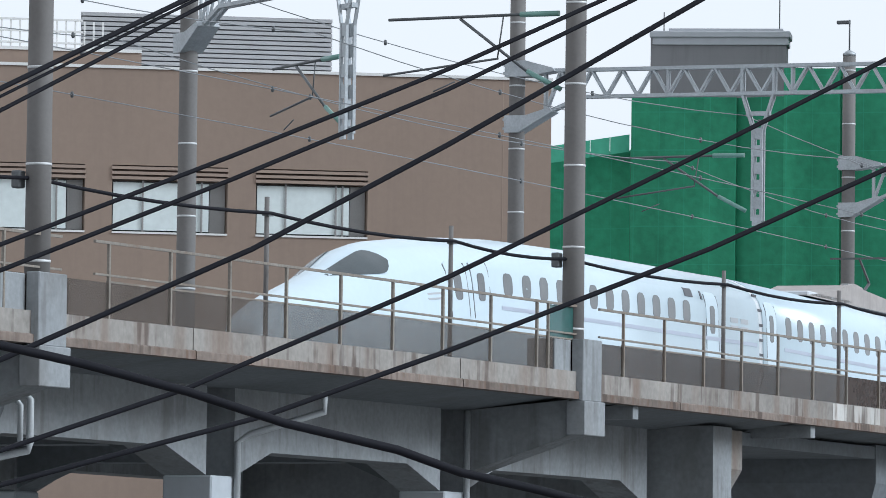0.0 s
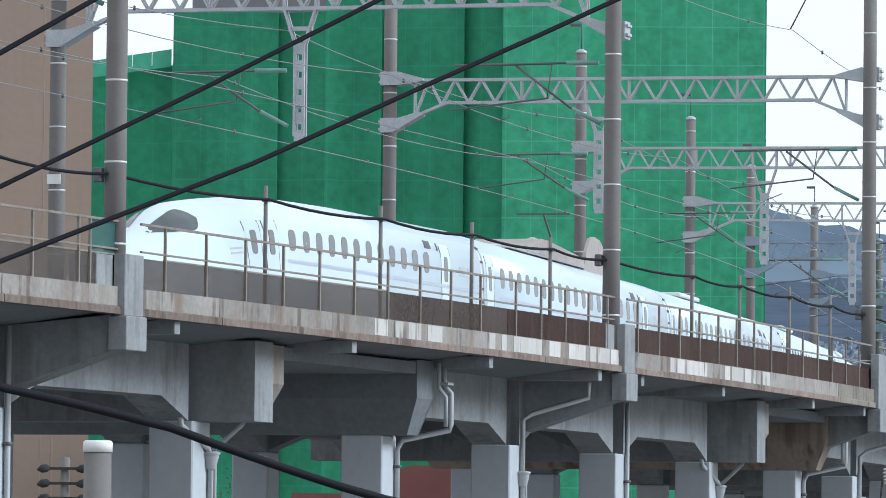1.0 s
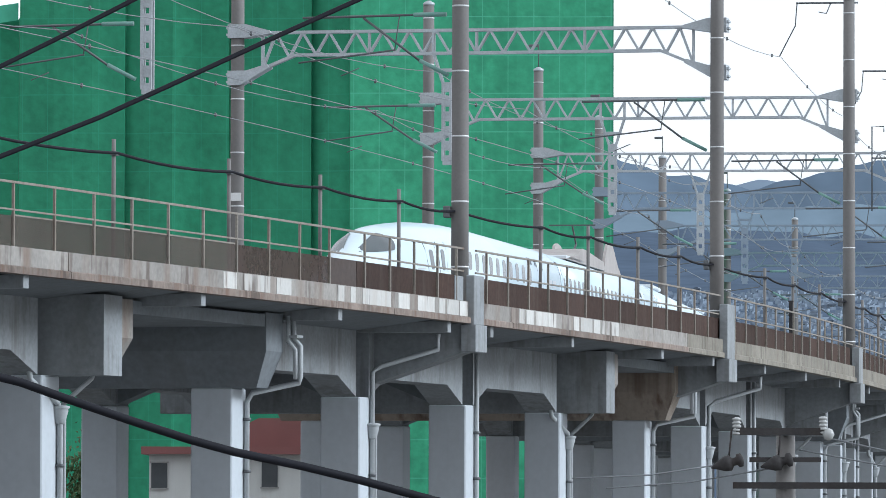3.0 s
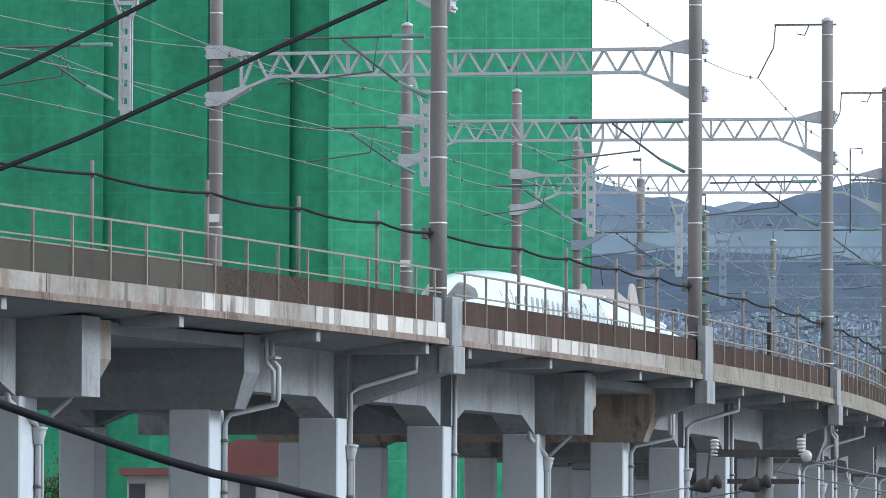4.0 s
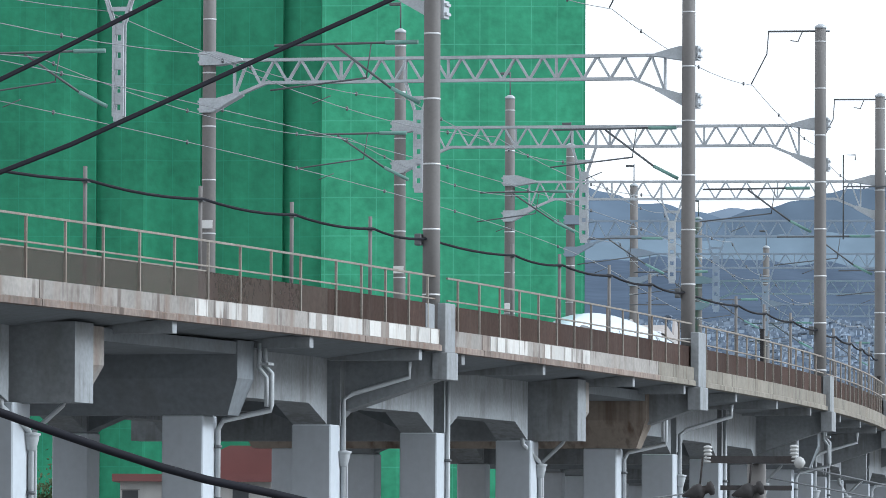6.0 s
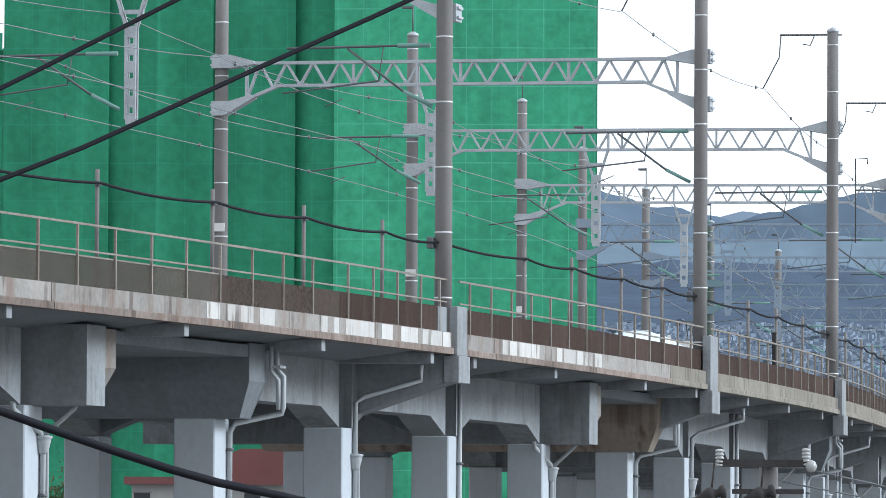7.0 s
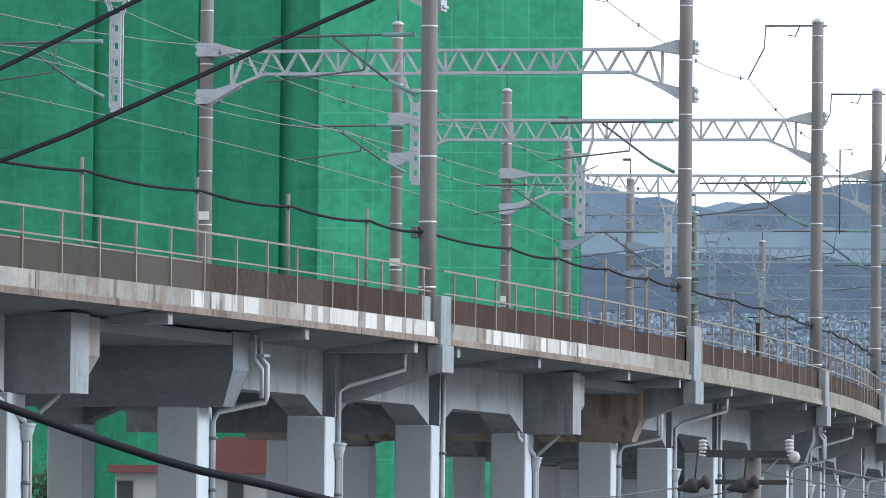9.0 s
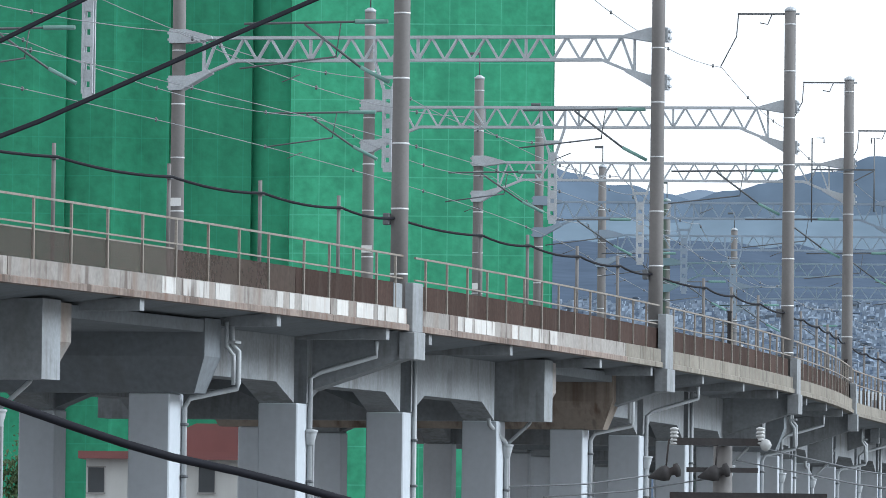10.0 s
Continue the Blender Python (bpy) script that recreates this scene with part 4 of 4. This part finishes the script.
for u in (170, 365):
    c = sight(u, 850, 260)
    w = part("window", boxed(c.x - 0.32, c.x + 0.32, 259.93, 259.98, c.z - 0.5, c.z + 0.5), GLASS, hs)
    part("frame", boxed(c.x - 0.38, c.x + 0.38, 259.9, 259.93, c.z + 0.5, c.z + 0.56), FRAME, w)
    part("frame", boxed(c.x - 0.38, c.x + 0.38, 259.9, 259.93, c.z - 0.56, c.z - 0.5), FRAME, w)


# ---- train ----
def body_ring(w, z0, z1, n=28, power=2.6):
    """A rounded cross-section between heights z0 and z1."""
    pts = []
    zc, hh = (z0 + z1) / 2, (z1 - z0) / 2
    for j in range(n):
        a = 2 * math.pi * j / n
        c, s_ = math.cos(a), math.sin(a)
        pts.append((w * math.copysign(abs(c) ** (2 / power), c), zc + hh * math.copysign(abs(s_) ** (2 / power), s_)))
    return pts


def loft(bm, rings):
    vs = [[bm.verts.new(p) for p in r] for r in rings]
    n = len(vs[0])
    for a, b in zip(vs, vs[1:]):
        for j in range(n):
            bm.faces.new((a[j], a[(j + 1) % n], b[(j + 1) % n], b[j])).smooth = True
    bm.faces.new(vs[0])
    bm.faces.new(vs[-1])
    return bm


def half_width(z):
    """Half the body's width at height z."""
    if z < 1.2:
        return 1.62 - 0.10 * ((1.2 - z) / 1.0)
    k = min(1, (z - 1.2) / 2.4)
    return 1.68 * (1 - 0.045 * k) * (1 - max(0, (k - 0.45) / 0.55) ** 3.2) ** (1 / 2.0) if k < 1 else 0.0


def plain_skin(y, z):
    return half_width(z), z


def side_patch(bm, y0, y1, z0, z1, out=0.006, round_=0.0, skin=plain_skin):
    """A thin plate that follows the side of the body; round_: the radius of its corners."""
    rows = []
    n = 12 if round_ else 5
    for k in range(n + 1):
        z = z0 + (z1 - z0) * (0.5 - 0.5 * math.cos(math.pi * k / n))
        e = min(z - z0, z1 - z)
        inset = round_ - math.sqrt(max(0.0, round_ ** 2 - (round_ - e) ** 2)) if e < round_ else 0.0
        rows.append([(y0 + inset, z), (y1 - inset, z)])
    grid, back = [], []
    for r in rows:
        g, h_ = [], []
        for y, z in r:
            x, zz = skin(y, z)
            g.append(bm.verts.new((x + out, y, zz)))
            h_.append(bm.verts.new((x - 0.03, y, zz)))
        grid.append(g)
        back.append(h_)
    for a, b in zip(grid, grid[1:]):
        bm.faces.new((a[0], a[1], b[1], b[0]))
    for a, b in zip(back, back[1:]):
        bm.faces.new((a[0], b[0], b[1], a[1]))
    for i in (0, 1):
        for a, b, c, d in zip(grid, grid[1:], back, back[1:]):
            bm.faces.new((a[i], b[i], d[i], c[i]))
    bm.faces.new((grid[0][0], grid[0][1], back[0][1], back[0][0]))
    bm.faces.new((grid[-1][0], grid[-1][1], back[-1][1], back[-1][0]))
    return bm


def section(y):
    """The body's outline at y from sill to roof."""
    zs = [0.55, 0.8, 1.2, 1.6, 2.0, 2.4, 2.7, 2.95, 3.15, 3.32, 3.45, 3.54, 3.59]
    r = [(half_width(z), y, z) for z in zs] + [(0.0, y, 3.61)]
    return r + [(-x, y, z) for x, _, z in reversed(r[:-1])]


NOSE = 17.0
CROWN = ([0, 0.15, 0.35, 0.8, 1.7, 2.6, 3.7, 4.6, 5.2, 6.3, 8.2, 10.5, 13.2, 17], [0.85, 1.1, 1.22, 1.41, 1.73, 1.97, 2.26, 2.62, 2.84, 3.07, 3.25, 3.43, 3.56, 3.61])
WIDE = ([0, 0.25, 0.7, 1.6, 3.2, 5.2, 7.5, 9.5, 17], [0.34, 0.50, 0.63, 0.82, 1.06, 1.32, 1.53, 1.64, 1.68])


def nose_point(d, z, grow=0.0):
    """The skin of the long nose, d metres from its tip, from the height z of the full section."""
    crown, wide = np.interp(d, *CROWN), np.interp(d, *WIDE) / 1.68
    power = np.interp(d, [4, 7, 10], [1.0, 1.4, 3.0])
    kk = (z - 0.55) / 3.06
    lean = 1 - kk ** 1.5 * np.interp(d, [0, 3, 6, 9, 12], [0.16, 0.40, 0.42, 0.14, 0.0])
    return (half_width(z) * wide * lean + grow, z - (3.61 - crown) * kk ** power + grow * 0.6)


def car(kind, length=25.0):
    """One coach with its middle at the origin, y ahead; the tail coach has its long nose at -y."""
    c = thing("train_car", "white high-speed train coach with a thin dark line under its windows", "train", group="train cars")
    h = length / 2
    nose = kind == "tail"
    y_body = -h + (9.0 if nose else 0.12)
    rings = [section(y) for y in ((-h + NOSE if nose else y_body), h - 0.12)]
    if nose:
        pre = []
        for d in [0, 0.12, 0.25, 0.45, 0.7, 1.0, 1.4, 2.0, 2.7, 3.5, 4.3, 4.8, 5.3, 5.8, 6.4, 7, 7.7, 8.4, 9.2, 10, 11, 12, 13, 14, 15.2]:
            ring = [(*nose_point(d, z), z) for _, _, z in section(0)[:13]]
            r = [(x, -h + d, z) for x, z, _ in ring]
            pre.append(r + [(0.0, -h + d, float(np.interp(d, *CROWN)))] + [(-x, y, z) for x, y, z in reversed(r)])
        rings = pre + rings
    body = part("body", loft(bmesh.new(), rings), TRAIN, c)
    sk_rings = []
    ys = [-h + d for d in (0, 0.25, 0.7, 1.6, 3.2, 5.2, 7.5, 9.5)] + [h - 0.15] if nose else [-h + 0.15, h - 0.15]
    for y in ys:
        wide = (np.interp(y + h, *WIDE) if nose else 1.68) - 0.07
        sk_rings.append([(wide, y, 0.55), (wide * 0.97, y, 0.2), (-wide * 0.97, y, 0.2), (-wide, y, 0.55)])
    part("skirt", loft(bmesh.new(), sk_rings), SKIRT, c)
    def skin(y, z):
        return nose_point(y + h, z) if nose and y + h < NOSE else plain_skin(y, z)

    for side in (1, -1):
        def put(name, material, owner, *box_, label="", round_=0.0, out=0.006):
            bm = side_patch(bmesh.new(), *box_, out=out, round_=round_, skin=skin)
            for v in bm.verts:
                v.co.x *= side
            return part(name, bm, material, owner, label)
        y = -h + (10.95 if nose else 2.35)
        first = y
        while y < h - 4.9:
            put("window", CAR_GLASS, c, y - 0.25, y + 0.25, 2.15, 2.70, round_=0.17, out=0.004)
            y += 1.04
        for a in np.arange(first - 0.4, h - 0.4, 1.5):
            put("line", BLUE, c, a, min(a + 1.5, h - 0.3), 1.84, 1.93, label="thin grey-blue line", out=0.008)
        for d in ([h - 3.5, -h + 8.4, -h + 9.5] if nose else [h - 3.5, -h + 0.85]):
            dr = put("door", TRAIN, c, d - 0.42, d + 0.42, 0.95, 2.98, round_=0.12, out=0.004)
            for e in (-0.45, 0.42):
                put("seam", SEAM, dr, d + e, d + e + 0.035, 0.95, 2.92, out=0.005)
            put("pane", CAR_GLASS, dr, d - 0.17, d + 0.17, 2.0, 2.66, round_=0.1, out=0.009)
        put("display", SEAM, c, h - 5.3, h - 4.75, 2.80, 3.0)
        put("display", SEAM, c, h - 4.2, h - 4.08, 2.78, 2.98)
        for k in range(2):
            put("marking", SKIRT, c, h - 2.2 + k * 0.75, h - 1.65 + k * 0.75, 2.22, 2.27, out=0.004)
            put("marking", SKIRT, c, h - 2.2 + k * 0.75, h - 1.65 + k * 0.75, 2.34, 2.46, out=0.004)
        if nose:
            for k in range(2):
                put("marking", SKIRT, c, -h + 7.0, -h + 7.7, 2.02 + 0.13 * k, 2.07 + 0.13 * k, out=0.006)
            put("lamp", LAMP, c, -h + 2.1, -h + 3.2, 1.50, 1.66, label="slanting lamp cover on the nose", round_=0.08, out=0.012)
    if nose:
        # wrap-round cab window, one pane to each side
        for side, nm in ((1, "windscreen"), (-1, "windscreen")):
            bm = bmesh.new()
            rows = []
            for d in np.linspace(3.65, 5.9, 18):
                e = (d - 3.65) / 2.25
                lo = 2.17 + 0.2 * e + 0.26 * max(0, (e - 0.75) / 0.25) ** 2.2
                hi = min(float(np.interp(d, *CROWN)) - 0.02 - 0.06 * e, 2.93) - 0.24 * max(0, (e - 0.78) / 0.22) ** 2.2
                row = []
                for want in np.linspace(lo, max(lo + 0.02, hi), 7):
                    z0, z1 = 0.6, 3.6
                    for _ in range(24):
                        zm = (z0 + z1) / 2
                        if nose_point(d, zm)[1] < want:
                            z0 = zm
                        else:
                            z1 = zm
                    x, z = nose_point(d, z0, 0.015)
                    row.append(bm.verts.new((side * x, -h + d, z)))
                rows.append(row)
            for a, b in zip(rows, rows[1:]):
                for j in range(6):
                    bm.faces.new((a[j], a[j + 1], b[j + 1], b[j])).smooth = True
            part(nm, bm, SCREEN, c, "tinted cab window")
    else:
        hood = part("gangway", loft(bmesh.new(), [[(x * 0.985, yy, z) for x, _, z in section(0)] for yy in (-h - 0.3, -h + 0.13)]), TRAIN_ROOF, c, "pale grey gangway hood")
        for z in np.arange(0.9, 3.2, 0.36):
            for side in (1, -1):
                x = half_width(z) * 0.985
                part("rib", boxed(min(side * x, side * (x + 0.02)), max(side * x, side * (x + 0.02)), -h - 0.28, -h + 0.1, z, z + 0.06), SEAM, hood)
    if not nose:
        part("roof_box", boxed(-0.95, 0.95, -6, -2, 3.5, 3.63, bevel=0.03), TRAIN_ROOF, c)
    for y in (-h + 4.5 + (4 if nose else 0), h - 3.8):
        b = part("bogie", boxed(-1.1, 1.1, y - 1.7, y + 1.7, 0.12, 0.6, bevel=0.05), DARK_STEEL, c)
        for d in (-1.25, 1.25):
            for sx in (-0.75, 0.75):
                part("wheel", lathe(bmesh.new(), [(0.43, -0.06), (0.43, 0.06), (0.3, 0.07)], 16, pose(sx, y + d, 0.43, 0, 90, 0)), STEEL, b)
    if kind == "panto":
        for x in (-0.95, 0.85):
            bm = bmesh.new()
            prism(bm, [(3.35, 3.4), (3.75, 4.0), (4.25, 4.42), (4.8, 4.5), (5.6, 4.44), (6.1, 4.25), (6.9, 3.85), (8.2, 3.4)], x, x + 0.1, pose(0, 0, 0, 0, 0, 90))
            part("screen_fin", bm, PANTO, c, "tall beige-grey pantograph screen")
        bm = bmesh.new()
        prism(bm, [(-6.2, 3.5), (-3.2, 3.82), (-2.3, 4.0), (-1.4, 4.0), (3.3, 3.78), (3.6, 3.5)], -0.95, 0.95, pose(0, 0, 0, 0, 0, 90))
        part("fairing", bm, PANTO, c, "beige-grey roof fairing")
        bm = bmesh.new()
        bar(bm, (0, 2.0, 3.85), (0, 3.2, 4.4), 0.06)
        bar(bm, (0, 3.2, 4.4), (0, 2.2, 5.0), 0.05)
        bar(bm, (-0.8, 2.2, 5.0), (0.8, 2.2, 5.0), 0.05)
        part("pantograph", bm, DARK_STEEL, c)
    return c


TAIL = 27.7
tail = car("tail", TAIL)
cars = [(tail, TAIL / 2)]
panto = car("panto")
cars.append((panto, TAIL + 0.25 + 12.5))
plain = car("plain")
cars.append((plain, TAIL + 0.5 + 37.5))
for k in range(3, 8):
    cars.append((copy_thing(panto if k == 6 else plain, pose(0, 0, 0)), TAIL + 0.25 * k + 25 * (k - 1) + 12.5))
# where the tip of the tail is, in metres along the line
TIP = [(0.0, -26.7), (0.5, -18.4), (1.0, -10.0), (1.5, -1.6), (2.0, 6.8), (2.5, 15.1), (3.0, 23.2), (3.5, 31.1), (4.0, 38.8), (4.5, 46.2), (5.0, 53.5), (5.5, 60.8), (6.0, 68.1), (7.0, 82.7), (8.0, 97.3), (9.0, 111.9), (10.0, 126.5)]


# ---- cables that cross in front ----
def cable(name, pts, depth0, depth1, r, label):
    us = [p[0] for p in pts]
    q = []
    for i in range(len(pts) - 1):
        for j in range(6):
            k = j / 6
            u, v = pts[i][0] + (pts[i + 1][0] - pts[i][0]) * k, pts[i][1] + (pts[i + 1][1] - pts[i][1]) * k
            q.append((u, v))
    q.append(pts[-1])
    pts3 = []
    for u, v in q:
        k = (u - us[0]) / (us[-1] - us[0])
        pts3.append(sight(u - 1188, v - 226, depth0 + (depth1 - depth0) * k))
    ob = new(name, mesh_of(tubed(pts3, r, 10), name, CABLE))
    return tagged(ob, label, "cable", "service cables")


lab = "thick black overhead service cable sagging across the street"
cable("service_cable", [(-300, 305), (0, 152), (317, -4), (700, -190)], 36, 40, 0.0160, lab)
cable("service_cable", [(-300, 318), (0, 166), (340, -6), (700, -180)], 36, 40, 0.0096, lab)
cable("service_cable", [(-300, 345), (0, 191), (345, 8), (720, -180)], 36, 40, 0.0128, lab)
cable("service_cable", [(-300, 548), (0, 432), (400, 276), (784, 120), (1050, 0), (1500, -215)], 37, 42, 0.0144, lab)
cable("service_cable", [(-300, 595), (0, 478), (400, 318), (784, 156), (1105, 0), (1500, -200)], 37, 42, 0.0144, lab)
cable("service_cable", [(-300, 765), (0, 637), (439, 441), (784, 255), (1226, 0), (1600, -222)], 38, 43, 0.0176, lab)
cable("service_cable", [(-300, 890), (0, 799), (323, 690), (784, 492), (1180, 298), (1568, 101), (2000, -120)], 38, 44, 0.0160, lab)
cable("service_cable", [(-300, 935), (0, 860), (465, 737), (784, 623), (1250, 441), (1568, 297), (1760, 212), (2300, -35)], 38, 45, 0.0168, lab)
cable("telephone_cable", [(-300, 570), (0, 614), (140, 645), (330, 695), (500, 750), (700, 797), (812, 837), (942, 866), (1112, 909), (1188, 937), (1323, 984), (1411, 1013), (1492, 1036), (1607, 1061), (1715, 1088), (1789, 1109), (2100, 1195)], 34, 40, 0.0255, "heavy black telephone cable sagging low across the view")


# a shrub that shows between the columns
tr = thing("shrub", "dark green and russet shrub behind the viaduct", "shrub")
c = sight(45, 880, 240)
tr.matrix_basis = pose(c.x, c.y, 0)
part("trunk", tubed([(0, 0, 0), (0.1, 0, c.z * 0.5), (0.0, 0.1, c.z)], 0.12, 8, 0.05), RUSTY, tr)
leaf_rng = random.Random(3)
bm = bmesh.new()
for i in range(2600):
    d = Vector((leaf_rng.gauss(0, 0.42), leaf_rng.gauss(0, 0.4), leaf_rng.gauss(0, 0.75)))
    q = Vector((0, 0, c.z + 0.2)) + d
    m = Matrix.Translation(q) @ pose(0, 0, 0, leaf_rng.uniform(0, 360), leaf_rng.uniform(0, 360), leaf_rng.uniform(0, 360))
    k = leaf_rng.uniform(0.06, 0.12)
    bm.faces.new([bm.verts.new(m @ Vector(v)) for v in ((-k, 0, 0), (0, -k * 0.5, 0.02), (k, 0, 0), (0, k * 0.5, 0.02))])
part("crown", bm, LEAVES, tr)

# ---- the town on the slope ----
town_rng = random.Random(11)
kinds = []
for i in range(6):
    w, d, hgt = town_rng.uniform(2.6, 4.4), town_rng.uniform(2.6, 4), town_rng.choice((1.8, 2.2, 2.8))
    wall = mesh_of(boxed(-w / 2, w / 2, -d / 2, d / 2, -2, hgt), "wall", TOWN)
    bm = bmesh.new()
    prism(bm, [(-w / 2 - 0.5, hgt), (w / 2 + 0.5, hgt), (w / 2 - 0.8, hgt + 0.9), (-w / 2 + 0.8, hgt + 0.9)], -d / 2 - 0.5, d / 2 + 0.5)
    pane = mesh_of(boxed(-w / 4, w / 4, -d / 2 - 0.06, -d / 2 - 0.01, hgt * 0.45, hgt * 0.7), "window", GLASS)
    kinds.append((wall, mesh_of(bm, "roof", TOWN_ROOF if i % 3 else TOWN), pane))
def town_spot():
    k = town_rng.random() ** 1.5 * 0.5
    return slope_point(town_rng.uniform(980, 1640), k)


for i in range(240):
    p = town_spot()
    hs = thing("town_house", "hazy distant house among others on the slope", "house", pose(p.x, p.y, p.z - 0.3, 0, 0, town_rng.uniform(-35, 35)), "town houses")
    wall, roof, pane = town_rng.choice(kinds)
    part("wall", wall, None, hs)
    part("roof", roof, None, hs)
    part("window", pane, None, hs)
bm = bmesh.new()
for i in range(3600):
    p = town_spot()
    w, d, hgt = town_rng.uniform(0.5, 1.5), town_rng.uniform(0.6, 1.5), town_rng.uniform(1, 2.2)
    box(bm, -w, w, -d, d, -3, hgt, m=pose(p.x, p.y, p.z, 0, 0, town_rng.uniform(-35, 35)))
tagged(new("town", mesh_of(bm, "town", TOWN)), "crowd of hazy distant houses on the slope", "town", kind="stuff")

# ---- utility poles in front of the viaduct ----
def insulator(parent, p, r=0.055, hgt=0.22):
    prof = [(0.02, 0)]
    for k in range(5):
        z = hgt * (k + 0.1) / 5
        prof += [(r * 0.7, z), (r, z + 0.008), (r, z + 0.024), (r * 0.7, z + 0.034)]
    prof.append((0.02, hgt))
    part("insulator", lathe(bmesh.new(), prof, 12, pose(*p)), PORCELAIN, parent)


DU = 80.0
c = sight(1277, 790, DU)
up = thing("utility_pole", "concrete utility pole with dark cross-arms and white insulators", "utility pole", pose(c.x, c.y, 0))
part("shaft", tubed([(0, 0, 0), (0, 0, c.z)], 0.15, 14, 0.115), POLE, up)
for v, u0, u1, w in ((782, 1188, 1345, 0.09), (832, 1212, 1338, 0.06), (877, 1183, 1460, 0.08)):
    a, b = sight(u0, v, DU), sight(u1, v, DU)
    part("cross_arm", boxed(a.x - c.x, b.x - c.x, -0.2, -0.2 + w, a.z - w / 2, a.z + w / 2), POLE_ARM, up)
for u, v in ((1190, 786), (1342, 786)):
    q = sight(u, v, DU)
    insulator(up, (q.x - c.x, -0.16, q.z - 0.02))
q = sight(1351, 789, DU)
part("ball_insulator", lathe(bmesh.new(), [(0.01, -0.075), (0.05, -0.055), (0.075, 0), (0.05, 0.055), (0.01, 0.075)], 12, pose(q.x - c.x, -0.2, q.z)), PORCELAIN, up)
for u in (1175, 1262):
    q = sight(u, 838, DU)
    m = pose(q.x - c.x, -0.22, q.z, 0, 75, 0)
    part("clamp", lathe(bmesh.new(), [(0.01, -0.22), (0.09, -0.05), (0.1, 0.02), (0.05, 0.06), (0.05, 0.1), (0.085, 0.12), (0.085, 0.17), (0.03, 0.19)], 12, m), POLE_ARM, up)
    part("clamp_rod", tubed([(q.x - c.x, -0.2, q.z), (q.x - c.x + 0.04, -0.18, q.z + 0.42)], 0.012, 6), POLE_ARM, up)
for v0, v1, u0, u1 in ((862, 838, 900, 1175), (880, 846, 960, 1262), (795, 860, 1351, 1700), (815, 885, 1300, 1720)):
    a, b = sight(u0, v0, DU), sight(u1, v1, DU)
    tagged(new("power_line", mesh_of(tubed([a, a.lerp(b, 0.5) - Vector((0, 0, 0.05)), b], 0.011, 6), "power_line", WIRE)), "thin grey power line at the utility pole", "wire", "power lines")
DL = 66.0
c = sight(-205, 705, DL)
lp = thing("utility_pole", "thick concrete utility pole with a white cap", "utility pole", pose(c.x, c.y, 0))
part("shaft", tubed([(0, 0, 0), (0, 0, c.z - 0.12)], 0.16, 18, 0.14), POLE, lp)
part("cap", lathe(bmesh.new(), [(0.15, c.z - 0.12), (0.152, c.z - 0.02), (0.13, c.z)], 18), COPING, lp)
c = sight(-262, 735, DL + 4)
ip = thing("utility_pole", "slim pole with three rows of dark insulators", "utility pole", pose(c.x, c.y, 0))
part("shaft", tubed([(0, 0, 0), (0, 0, c.z)], 0.05, 10), POLE, ip)
for k in range(3):
    z = c.z - 0.12 - k * 0.16
    part("cross_arm", boxed(-0.2, 0.2, -0.08, -0.04, z - 0.015, z + 0.015), POLE_ARM, ip)
    for x in (-0.22, 0.2):
        part("insulator", lathe(bmesh.new(), [(0.01, -0.08), (0.045, -0.03), (0.045, 0.03), (0.02, 0.06)], 10, pose(x, -0.06, z, 0, 80, 0)), POLE_ARM, ip)


def riding(s):
    """A car's place on the track, with the track's slope under it."""
    slope = math.degrees(math.atan((dip(s - 9) - dip(s + 9)) / 18))
    return on_line(s, TRACK, RAIL_Z - (dip(s - 9) + dip(s + 9)) / 2) @ pose(0, 0, 0, slope, 0, 0)


def motions():
    for ob, back in cars:
        walk(ob, [(t, riding(s + back)) for t, s in TIP])


motions()
